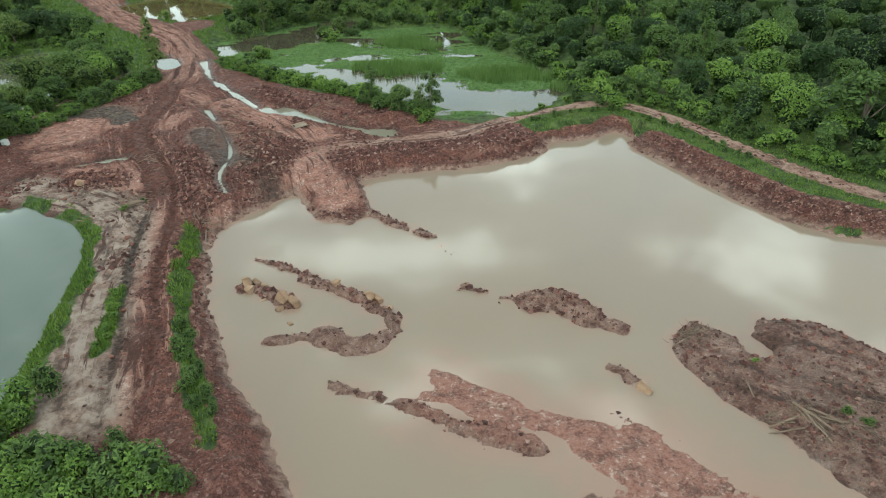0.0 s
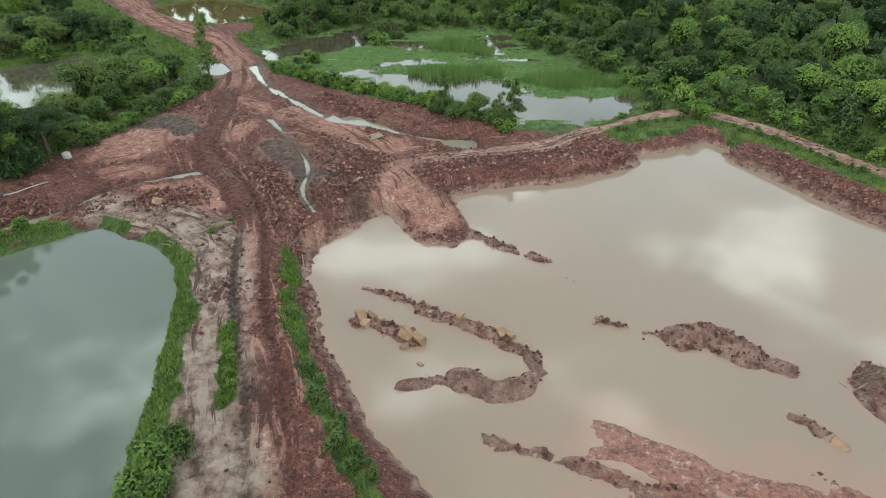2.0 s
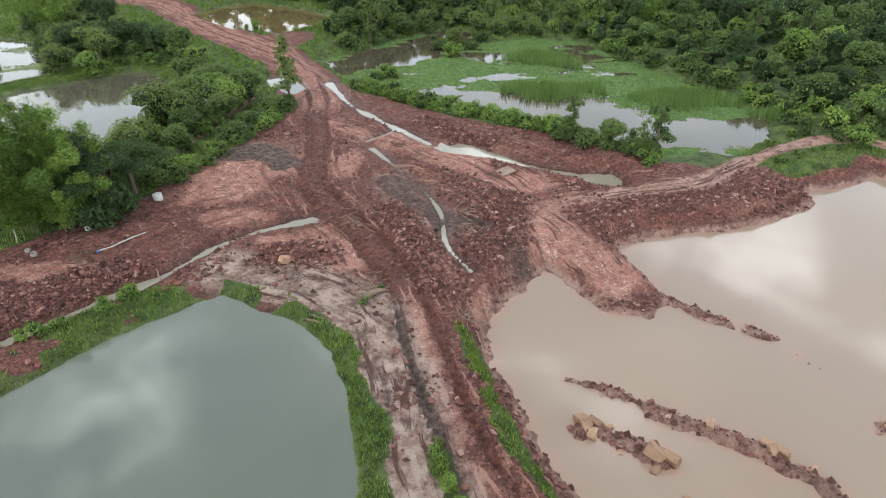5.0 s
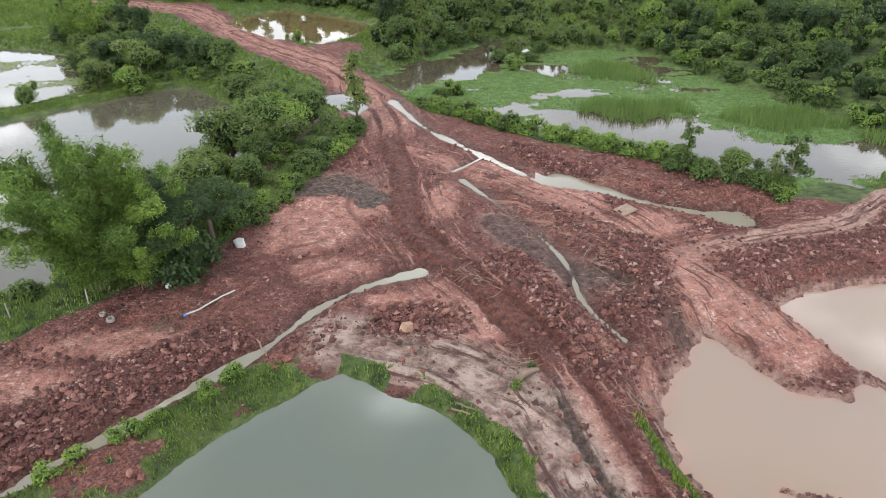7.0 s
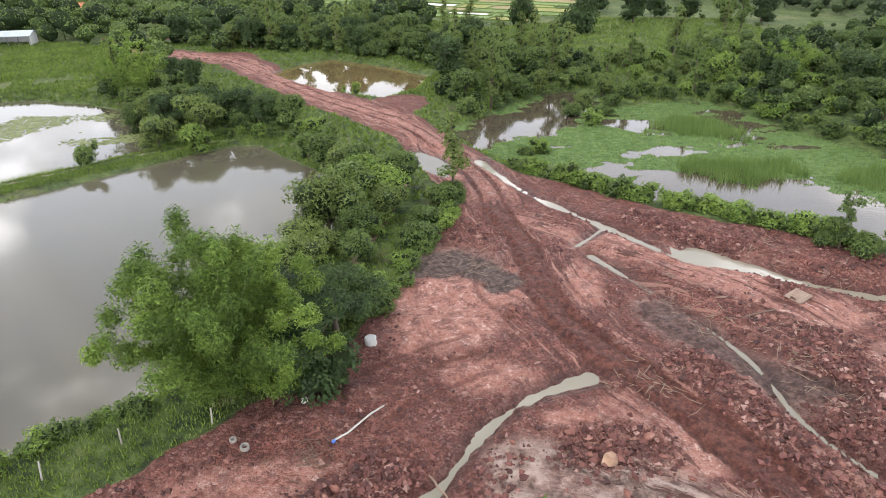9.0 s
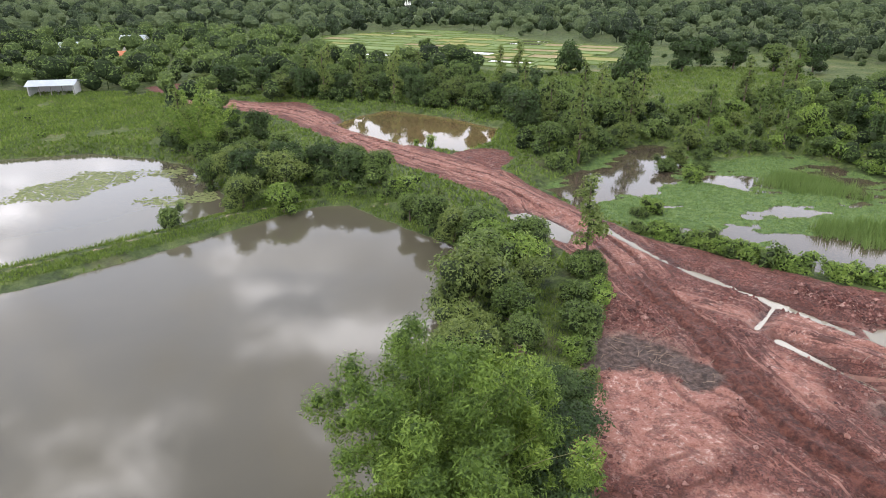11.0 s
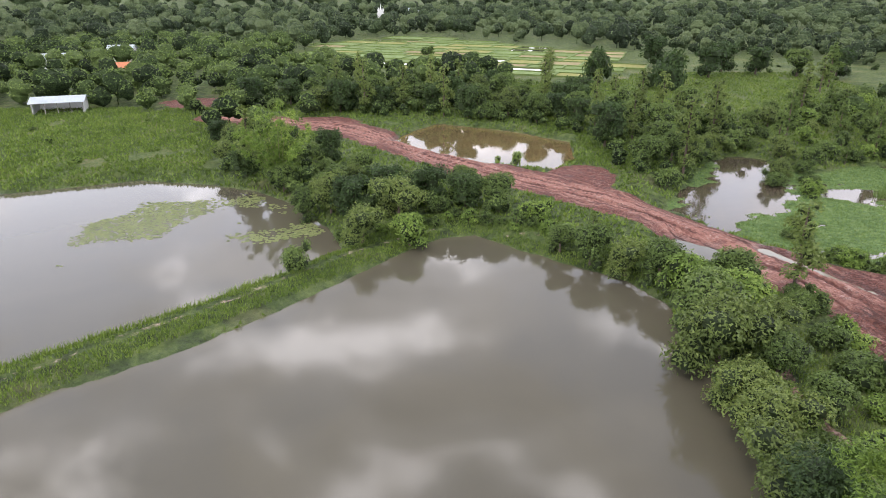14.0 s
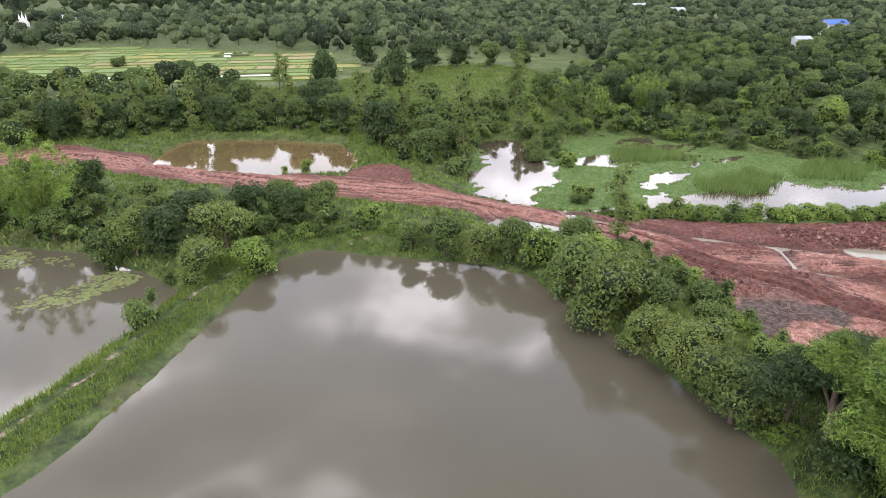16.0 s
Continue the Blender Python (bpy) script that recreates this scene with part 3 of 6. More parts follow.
    for ox, oy, ang in ((-45, 83, 1.9), (-52, 72, 0.6), (-38, 80, 2.1), (-33, 92, 2.25), (-21, 79, 2.2)):
        u, v = (x - ox) * math.cos(ang) + (y - oy) * math.sin(ang), -(x - ox) * math.sin(ang) + (y - oy) * math.cos(ang)
        v = v + 0.02 * u * u
        zone = step(7, 4, np.abs(u)) * step(4.5, 3, np.abs(v))
        comb_ = step(0.3, 0.9, np.cos(v * 2.6 + 1.5 * n2)) * zone
        rut = np.maximum(rut, 0.45 * comb_)
        h = h - 0.1 * comb_ * dirt
    # field lane on the dam
    dl, sl = to_line(x, y, LANE)
    dam = step(7.0, 2.5, dl)
    h = h * (1 - dam) + dam * (1.55 + 0.12 * n2)
    lane = step(1.7, 1.0, dl + 0.5 * n2) * step(-25, -8, x)
    dirt = np.maximum(dirt, lane)
    pale = np.maximum(pale, lane * 0.8)
    grey = np.maximum(grey * (1 - lane), lane * 0.45)
    h = h - 0.12 * step(0.35, 0.15, np.abs(dl - 0.75)) * lane
    # ponds
    wet, near = np.zeros(x.shape), np.full(x.shape, 1e9)
    for poly, level, slope, rag, fine in WATERS:
        d = to_shape(x, y, poly) + rag * n2 + fine * 0.8 * n3
        d = d + fine * 0.5 * n4
        h = np.minimum(h, level + np.clip(d * slope, -1.4, 99))
        wet = np.maximum(wet, step(1.3, 0.1, d))
        if poly is BROWN_POND:
            dirt = np.maximum(dirt, step(2.4, 1.4, d + 0.5 * n2) * (x < 24))
            dirt = np.maximum(dirt, (d < 0.3) * 1.0)
            dbrown = d
    # rubble dams along the brown pond
    for line, wide, tall in ((NORTH_HEAP, 2.6, 1.7), (EAST_HEAP, 2.0, 1.05)):
        d, s = to_line(x, y, line)
        heap = step(wide, 0.4, d + 0.6 * n2)
        h = np.maximum(h, heap * (tall + 0.5 * n2 + 0.3 * n3) - 0.3 * (heap < 0.02))
        rub = np.maximum(rub, heap)
        dirt = np.maximum(dirt, step(wide + 0.3, wide - 0.5, d + 0.5 * n2))
        pale = pale * (1 - heap)
    # marsh: floating mats just above, pools just below the water
    dm = to_shape(x, y, MARSH) + 1.5 * n2
    pools = fbm(x, y, 14, 4, 44) + 0.35 * fbm(x, y * 2.5, 6, 3, 47)
    pools = pools + 0.5 * step(9, 2, to_line(x, y, [(-48, 133), (-38, 142), (-28, 160)])[0]) + 0.55 * step(6, 1, to_line(x, y, [(-24, 110), (-8, 104), (6, 99), (14, 100)])[0]) + 0.3 * step(4, 1, to_line(x, y, [(-24, 126), (-10, 128), (2, 130)])[0])
    pools = pools + 0.4 * step(3.5, 1, to_line(x, y, [(6, 142), (14, 124), (20, 108)])[0])
    pools = pools + 0.09 + 0.16 * n3 + 0.22 * fbm(x * 0.45, y * 1.5, 3.0, 3, 49)
    mh = 0.2 + np.clip((0.15 - pools) * 0.5, -0.25, 0.1)
    green_mat = step(0.5, -0.5, dm) * (pools < 0.17)
    h = np.minimum(h, np.where(dm < 0, mh, 0.3 + dm * 0.3))
    dirt = dirt * step(-0.5, 0.6, dm)
    # mud in the brown pond
    inpond = dbrown < 0.5
    for line, wide, tall in RIDGES:
        d, s = to_line(x, y, line)
        r = step(wide * 1.75, 0.0, d + 0.5 * n2 + 0.6 * n3 + 0.55 * n4)
        h = np.where(inpond, np.maximum(h, -0.55 + r * (0.6 + tall * (1 + 0.8 * n3 + 0.4 * n2 + 0.7 * n4))), h)
        rub = np.maximum(rub, 0.25 * (r > 0.4) * inpond)
        pale = np.maximum(pale, 0.65 * (r > 0.4) * inpond)
    d = to_shape(x, y, ISLE) + 1.1 * n2 + 0.5 * n3 + 0.5 * n4
    h = np.where(inpond, np.maximum(h, -0.3 + np.clip(0.3 - d * 0.55, -0.6, 1.25) + 0.3 * n2 + 0.25 * n3 + 0.15 * n4 - 1.1 * step(2.0, 0.6, np.hypot(x - 22.8, y - 38.9))), h)
    grey = np.maximum(grey, step(0.5, -2.0, d) * 0.5)
    rub = np.maximum(rub, 0.35 * (d < 0))
    isle = step(0.0, -1.2, d)
    d = to_shape(x, y, FLAT) + 1.2 * n2 + 0.4 * n4
    streak = fbm(x * 0.5 + y * 0.85, (y * 0.5 - x * 0.85) * 0.22, 1.0, 3, 61)
    h = np.where(inpond, np.maximum(h, -0.1 + np.clip(-d * 0.07, -0.5, 0.2) + 0.2 * streak + 0.06 * n3), h)
    pale = np.maximum(pale, step(0.5, -1.0, d) * 1.0)
    pale = np.maximum(pale, 0.8 * isle * step(-0.05, 0.3, streak))
    rut = np.maximum(rut, 0.6 * isle * step(-0.05, -0.35, streak))
    pale = np.maximum(pale, 0.6 * inpond * step(-1.4, -0.3, dbrown))
    tip = np.hypot(x + 11.8, y - 59)
    spit = to_line(x, y, [(-11.8, 59), (-13, 64), (-15.5, 70)])[0] < 5.5
    h = np.where(spit, np.minimum(h, 0.22 + 0.13 * tip + 0.16 * n3 + 0.12 * n2), h)
    wet = np.where(inpond, 0.25, wet)
    grey = np.where(inpond, np.maximum(grey, 0.5) * (1 - step(0.5, -1.0, to_shape(x, y, FLAT) + 1.2 * n2)), grey)
    # ditches and long puddles
    for line, wide, level in DITCHES:
        d, s = to_line(x, y, line)
        d = d + (0.4 * n2 + 0.2 * n3) * min(1.0, wide * 1.8) + 0.45 * n4 * min(wide, 0.5) + wide * (0.2 - 0.65 * vnoise(s * 0.28, s * 0, 17))
        h = np.minimum(h, level - 0.12 + np.clip((d - wide) * 0.55, -0.3, 99))
        wet = np.maximum(wet, step(wide + 1.2, wide, d))
        rub = rub * step(wide - 0.2, wide + 0.5, d)
    wet = np.maximum(wet, rut * 0.3)
    shore = step(4.0, 2.5, to_line(x, y, [(-66, 42), (-53, 56.5), (-46, 60.6), (-39, 58)])[0])
    dirt = np.maximum(dirt, 0.9 * shore * step(-0.02, 0.3, fbm(x, y, 2.4, 4, 71)))
    # grass banks between road and pond
    for line, wide in (([(-14.2, 27), (-17.6, 33), (-20.4, 38.5), (-22.6, 44), (-24.8, 51.5), (-25.6, 55)], 0.85), ([(-25.2, 35.5), (-26.3, 39.5), (-27.4, 43.5)], 0.7)):
        d, s = to_line(x, y, line)
        dirt = dirt * step(wide - 0.9, wide + 0.5, d + 0.7 * n2 + 0.4 * n3)
    path = step(0.75, 0.3, to_line(x, y, [(-150, 71), (-117.6, 100), (-104, 112), (-94, 122), (-84, 128.8), (-72, 124.5)])[0] + 0.5 * n3)
    dirt = np.maximum(dirt, path * 0.42)
    grey = np.maximum(grey, path)
    foot = step(0.9, 0.4, to_line(x, y, [(-58.6, 80), (-59.2, 90), (-57.4, 98.7), (-56.6, 104), (-56, 110)])[0] + 0.5 * n3)
    dirt = np.maximum(dirt, foot * 0.6)
    grey = np.maximum(grey, foot * 0.5)
    dam2 = to_line(x, y, [(-150, 71), (-117.6, 100), (-104, 112), (-94, 122), (-86, 127.5)])[0]
    h = np.where(dam2 < 4, np.minimum(h, 1.35 + 0.08 * n2), h)
    field = np.maximum(step(6, -2, to_shape(x, y, FIELDS) + 5 * n1), step(4, -2, to_shape(x, y, MEADOW) + 3 * n1))
    field = np.maximum(field, step(6, -2, to_shape(x, y, PADDIES)))
    flat = step(3, -3, to_shape(x, y, PADDIES))
    h = h * (1 - flat) + 2.0 * flat
    return h, (dirt, pale, grey, np.clip(rut, 0, 1)), (rub, green_mat * 1.0, field, wet)


def ways(x, y):
    """Coordinates along and across the nearest track, and how strongly wheels have dragged the mud there."""
    best, u, v, w = np.full(x.shape, 1e9), np.zeros(x.shape), np.zeros(x.shape), np.zeros(x.shape)
    for i, line in enumerate((ROAD, LOOP, CROSS, LANE)):
        d, s = to_line(x, y, line)
        hit = d < best
        total = sum(math.dist(a, b) for a, b in zip(line[:-1], line[1:]))
        ends = step(0, 3, s) * step(total, total - 3, s)
        w = np.where(hit, (0.25 + 0.75 * step(7.0, 2.0, d)) * ends, w)
        best, u, v = np.where(hit, d, best), np.where(hit, s + 400 * i, u), np.where(hit, d, v)
    w = w * (0.15 + 0.85 * step(0.7, 1.3, np.hypot((x + 46.5) / 5.5, (y - 84) / 4.4) + 0.3 * fbm(x, y, 3, 3, 92)))
    v = v + 0.5 * fbm(x, y, 4, 2, 91)
    return np.stack([u * 0.16, v * 1.7, w], 1)


def height(x, y):
    return float(ground_at(np.array([x]), np.array([y]))[0][0])


# ---- mesh helpers ----
def fill_mesh(name, verts, faces, mats, smooth=False, index=None, tint=None):
    """A mesh from arrays of corners and of equal-sided faces."""
    me = bpy.data.meshes.new(name)
    verts, faces = np.asarray(verts, np.float32), np.asarray(faces, np.int32)
    k = faces.shape[1]
    me.vertices.add(len(verts))
    me.vertices.foreach_set("co", verts.ravel())
    me.loops.add(faces.size)
    me.loops.foreach_set("vertex_index", faces.ravel())
    me.polygons.add(len(faces))
    me.polygons.foreach_set("loop_start", np.arange(0, faces.size, k, dtype=np.int32))
    me.polygons.foreach_set("loop_total", np.full(len(faces), k, np.int32))
    for m in mats:
        me.materials.append(m)
    if index is not None:
        me.polygons.foreach_set("material_index", np.asarray(index, np.int32))
    me.polygons.foreach_set("use_smooth", np.full(len(faces), smooth, bool))
    if tint is not None:
        a = me.attributes.new("tint", "FLOAT", "POINT")
        a.data.foreach_set("value", np.asarray(tint, np.float32))
    me.update(calc_edges=True)
    me.validate()
    return me


def part(name, bm, material, parent, label=""):
    me = bpy.data.meshes.new(name)
    bm.to_mesh(me)
    bm.free()
    me.materials.append(material)
    ob = new(name, me)
    ob.parent = parent
    if label:
        tagged(ob, label)
    return ob


def empty(name, m):
    ob = new(name)
    ob.matrix_basis = m
    return ob


def grid_faces(nx, ny):
    i = np.arange(nx * ny).reshape(ny, nx)
    return np.stack([i[:-1, :-1], i[:-1, 1:], i[1:, 1:], i[1:, :-1]], -1).reshape(-1, 4)


# ---- the ground, one sheet out to the horizon ----
def spaced(lo, dense, hi):
    """Coordinates that are close together in the dense stretches and grow apart outside."""
    mid = np.concatenate([np.arange(a, b, s) for a, b, s in dense])
    out, v, s = [], dense[-1][1], dense[-1][2]
    while v < hi:
        out.append(v)
        s *= 1.18
        v += s
    left, v, s = [], dense[0][0], dense[0][2]
    while v > lo:
        s *= 1.18
        v -= s
        left.append(v)
    return np.concatenate([left[::-1], mid, out, [hi]])


gx = spaced(-2500, [(-135, -76, 0.8), (-76, 34, 0.3), (34, 60, 0.8)], 2500)
gy = spaced(-400, [(22, 100, 0.3), (100, 102, 0.5), (102, 165, 0.6), (165, 210, 1.0)], 3000)
GX, GY = np.meshgrid(gx, gy)
gh, soil, cover_ = ground_at(GX.ravel(), GY.ravel())
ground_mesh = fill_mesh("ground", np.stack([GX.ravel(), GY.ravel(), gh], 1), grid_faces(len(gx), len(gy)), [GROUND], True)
for aname, layers in (("soil", soil), ("cover", cover_)):
    a = ground_mesh.color_attributes.new(aname, "FLOAT_COLOR", "POINT")
    a.data.foreach_set("color", np.stack([np.clip(c, 0, 1) for c in layers], 1).astype(np.float32).ravel())
way = ground_mesh.attributes.new("way", "FLOAT_VECTOR", "POINT")
way.data.foreach_set("vector", ways(GX.ravel(), GY.ravel()).astype(np.float32).ravel())
ground = tagged(new("ground", ground_mesh), "red laterite earth with wheel ruts, rubble and grassy banks", "ground", kind="structure")


def water_sheet(name, poly, level, material, label, grow=2.5, cell=1.5):
    """A level sheet of water, reaching under its banks."""
    xs, ys = np.array([p[0] for p in poly]), np.array([p[1] for p in poly])
    ax = np.arange(xs.min() - grow, xs.max() + grow + cell, cell)
    ay = np.arange(ys.min() - grow, ys.max() + grow + cell, cell)
    X, Y = np.meshgrid(ax, ay)
    f = grid_faces(len(ax), len(ay))
    d = to_shape(X.ravel(), Y.ravel(), poly)
    f = f[(d[f] < grow).any(1)]
    used = np.unique(f)
    remap = np.zeros(X.size, int)
    remap[used] = np.arange(len(used))
    vx, vy = X.ravel()[used], Y.ravel()[used]
    me = fill_mesh(name, np.stack([vx, vy, np.full(len(used), level)], 1), remap[f], [material], True)
    depth = level - ground_at(vx, vy)[0]
    a = me.attributes.new("silt", "FLOAT", "POINT")
    a.data.foreach_set("value", (step(0.6, 0.02, depth) * 0.95).astype(np.float32))
    return tagged(new(name, me), label, "water", kind="structure")


water_sheet("water_brown_pond", BROWN_POND, 0.0, BROWN_WATER, "still milky brown water of a flooded pit", 1.5, 1.0)
water_sheet("water_green_pond", GREEN_POND, 1.35, GREEN_WATER, "still grey-green pond water reflecting clouds", 1.5)
water_sheet("water_big_pond", BIG_POND, 0.8, GREY_WATER, "wide grey pond water reflecting clouds", 2.0)
water_sheet("water_west_pond", WEST_POND, 0.8, GREY_WATER, "pale grey pond water with lily pads", 2.0)
water_sheet("water_far_pond", FAR_POND, 1.2, OCHRE_WATER, "ochre brown pond water beside the road", 2.0)
water_sheet("water_side_pool", SIDE_POOL, 1.2, GREY_WATER, "small pool under the roadside trees", 1.5)
water_sheet("water_marsh", MARSH, 0.2, MARSH_WATER, "shallow marsh water between green mats", 3.0)


def ditch_water(line, wide, level):
    v, f = [], []
    for _ in range(2):
        (ax, ay), (bx, by) = line[0], line[1]
        far = (wide + 1.2) / math.dist(line[0], line[1])
        line = ([(ax + (ax - bx) * far, ay + (ay - by) * far)] + list(line))[::-1]
    for i, (x, y) in enumerate(line):
        a, b = line[max(i - 1, 0)], line[min(i + 1, len(line) - 1)]
        dx, dy = b[0] - a[0], b[1] - a[1]
        l = math.hypot(dx, dy)
        w = wide + 1.0
        v += [(x - dy / l * w, y + dx / l * w, level), (x + dy / l * w, y - dx / l * w, level)]
        if i:
            f.append((2 * i - 2, 2 * i, 2 * i + 1, 2 * i - 1))
    return tagged(new("water_ditch", fill_mesh("water_ditch", v, f, [BROWN_WATER], True)), "narrow milky puddle in a muddy ditch", "puddle", kind="structure")


for line, wide, level in DITCHES:
    ditch_water(line, wide, level - 0.1)

# ---- plants ----


def leaf_tris(c, out, long, wide, rng, up=0.5, wild=0.8):
    """Small pointed leaf clumps at the points c, turned roughly outwards and upwards."""
    n = len(c)
    nrm = out * 0.6 + np.array([0, 0, up]) + rng.normal(0, wild, (n, 3)) * 0.55
    nrm /= np.linalg.norm(nrm, axis=1)[:, None] + 1e-9
    a = np.cross(nrm, rng.normal(0, 1, (n, 3)))
    a /= np.linalg.norm(a, axis=1)[:, None] + 1e-9
    b = np.cross(nrm, a)
    s = rng.uniform(0.6, 1.3, n)[:, None]
    a, b = a * s * long / 2, b * s * wide / 2
    droop = np.array([0, 0, -0.12 * long])
    v = np.stack([c - a - b, c - a + b, c + a * 1.1 + droop], 1).reshape(-1, 3)
    return v, np.arange(3 * n).reshape(n, 3)


def split(f):
    """Quads as triangles."""
    return np.concatenate([f[:, [0, 1, 2]], f[:, [0, 2, 3]]])


def on_lobes(lobes, n, rng, low=-0.45):
    """Points spread over the outer shells of a crown's lobes, and the ways out."""
    vol = np.array([l[3] * l[4] + l[3] * l[5] for l in lobes], float)
    pick = rng.choice(len(lobes), n, p=vol / vol.sum())
    L = np.array(lobes, float)[pick]
    d = rng.normal(0, 1, (n, 3))
    d /= np.linalg.norm(d, axis=1)[:, None]
    d[:, 2] = np.where(d[:, 2] < low, -d[:, 2], d[:, 2])
    ragged = 0.72 + 0.42 * rng.random(n) ** 0.8 + 0.12 * np.sin(d[:, 0] * 7 + L[:, 0] * 3) * np.cos(d[:, 1] * 6 + L[:, 1])
    return L[:, :3] + d * L[:, 3:6] * ragged[:, None], d


def blob(cx, cy, cz, rx, ry, rz, rng, rings=4, seg=7):
    """The inside of a crown, its shade put into darker colour: a lumpy body of a few faces, as rhombs and triangles in
    quads.
    """
    v = []
    for i in range(rings + 1):
        th = math.pi * i / rings
        for j in range(seg):
            ph = 2 * math.pi * j / seg
            r = 1 + rng.uniform(-0.16, 0.16)
            v.append((cx + rx * r * math.sin(th) * math.cos(ph), cy + ry * r * math.sin(th) * math.sin(ph), cz + rz * r * math.cos(th)))
    f = [(i * seg + j, i * seg + (j + 1) % seg, (i + 1) * seg + (j + 1) % seg, (i + 1) * seg + j) for i in range(rings) for j in range(seg)]
    return np.array(v), np.array(f)


def join(pieces):
    vs, fs, n = [], [], 0
    for v, f in pieces:
        vs.append(v)
        fs.append(f + n)
        n += len(v)
    return np.concatenate(vs), np.concatenate(fs)


def tube(pts, radii, seg=6):
    v, f = [], []
    for i, (p, r) in enumerate(zip(pts, radii)):
        p = Vector(p)
        d = (Vector(pts[min(i + 1, len(pts) - 1)]) - Vector(pts[max(i - 1, 0)])).normalized()
        s = d.cross(Vector((0.31, 0.95, 0.02))).normalized()
        u = d.cross(s)
        v += [tuple(p + (s * math.cos(2 * math.pi * j / seg) + u * math.sin(2 * math.pi * j / seg)) * r) for j in range(seg)]
        if i:
            o = (i - 1) * seg
            f += [(o + j, o + (j + 1) % seg, o + seg + (j + 1) % seg, o + seg + j) for j in range(seg)]
    return np.array(v), np.array(f)


def crown_shape(kind, rng):
    """Lobes of one crown about 6 m wide (x, y, z, and three half widths), and the trunk's height."""
    if kind == "round":
        base = [(rng.uniform(-1.7, 1.7), rng.uniform(-1.7, 1.7), rng.uniform(0.35, 4.5), *(rng.uniform(0.8, 1.5),) * 2, rng.uniform(0.7, 1.2)) for _ in range(13)]
        return base + [(0, 0, 3.0, 1.7, 1.7, 1.9)]
    if kind == "tall":
        return [(rng.uniform(-0.8, 0.8), rng.uniform(-0.8, 0.8), 1.9 + 0.55 * i, *(rng.uniform(0.6, 1.2) * (1 - 0.03 * i),) * 2, rng.uniform(0.5, 0.8)) for i in range(11)]
    if kind == "bush":
        return [(rng.uniform(-1.7, 1.7), rng.uniform(-1.7, 1.7), rng.uniform(0.4, 2.3), *(rng.uniform(0.7, 1.25),) * 2, rng.uniform(0.6, 1.0)) for _ in range(12)] + [(0, 0, 1.1, 1.9, 1.9, 1.3)]
    if kind == "umbrella":
        return [(2.9 * math.cos(a) * q, 2.9 * math.sin(a) * q, 5.6 - 1.2 * q * q + rng.uniform(-0.5, 0.5), rng.uniform(1.3, 2.0), rng.uniform(1.3, 2.0), rng.uniform(0.35, 0.6))
                for q in (0.3, 0.75, 1.15) for a in (rng.uniform(0, 6.28), rng.uniform(0, 6.28), rng.uniform(0, 6.28), rng.uniform(0, 6.28))]
    return [(rng.uniform(-0.45, 0.45), rng.uniform(-0.45, 0.45), rng.uniform(0.25, 0.8), *(rng.uniform(0.3, 0.6),) * 2, rng.uniform(0.25, 0.45)) for _ in range(5)]


def crown_mesh(name, lobes, n, leaf, mat, rng, core=0.6, up=0.5):
    c, d = on_lobes(lobes, n, rng)
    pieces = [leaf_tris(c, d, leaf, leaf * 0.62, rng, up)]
    # Each lobe gets a dark inner body, painted shade behind the leaves.
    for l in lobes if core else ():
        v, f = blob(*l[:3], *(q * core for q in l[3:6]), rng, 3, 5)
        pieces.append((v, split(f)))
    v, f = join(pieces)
    return fill_mesh(name, v, f, [mat, LEAF_INNER_SHADE], False, (np.arange(len(f)) >= n).astype(int), np.full(len(v), 0.5))


def wood_mesh(lobes, top, rng, thick=0.16):
    lean = rng.uniform(-0.25, 0.25, 2)
    pieces = [tube([(0, 0, -0.4), (lean[0] * 0.3, lean[1] * 0.3, top * 0.35), (lean[0], lean[1], top * 0.7), (lean[0] * 1.3, lean[1] * 1.3, top)], [thick * 1.35, thick, thick * 0.75, thick * 0.35])]
    for l in lobes[:6]:
        z0 = min(top * rng.uniform(0.3, 0.6), l[2] * 0.8)
        pieces.append(tube([(lean[0] * 0.5, lean[1] * 0.5, z0), (l[0] * 0.5, l[1] * 0.5, (z0 + l[2]) / 2 + 0.1), (l[0], l[1], l[2] + l[5] * 0.4)], [thick * 0.5, thick * 0.34, thick * 0.12], 5))
    v, f = join(pieces)
    return fill_mesh("trunk", v, f, [BARK], True)


PROTO = {}


def make_plant(key, name, kind, n, leaf, mat, label, category, seed, top=4.0, thick=0.16, core=0.72):
    rng = np.random.default_rng(seed)
    lobes = crown_shape(kind, rng)
    ob = new(name)
    t = new("trunk" if kind != "shrub" else "stems", wood_mesh(lobes, top, rng, thick))
    c = new("crown", crown_mesh("crown", lobes, n, leaf, mat, rng, core))
    t.parent = c.parent = ob
    tagged(ob, label, category)
    PROTO[key] = [ob, False]


make_plant("round_a", "tree", "round", 5600, 0.23, LEAF_OLIVE, "rounded grey-green tree on a pond bank", "tree", 1, 4.0)
make_plant("round_b", "tree", "round", 3100, 0.28, LEAF_MID, "leafy mid-green tree with a rounded crown", "tree", 2, 4.0)
make_plant("round_c", "tree", "round", 2300, 0.36, LEAF_BRIGHT, "fresh green tree with a loose round crown", "tree", 3, 4.0)
make_plant("dark", "tree", "round", 2300, 0.36, LEAF_DARK, "dense dark green tree with a heavy crown", "tree", 4, 3.8)
make_plant("tall", "tree", "tall", 1500, 0.32, LEAF_OLIVE, "slender tree with a thin grey-green crown", "tree", 5, 7.5, 0.13, 0.4)
make_plant("tall_b", "tree", "tall", 1700, 0.34, LEAF_MID, "upright tree with tiers of mid-green leaves", "tree", 6, 7.5, 0.14, 0.5)
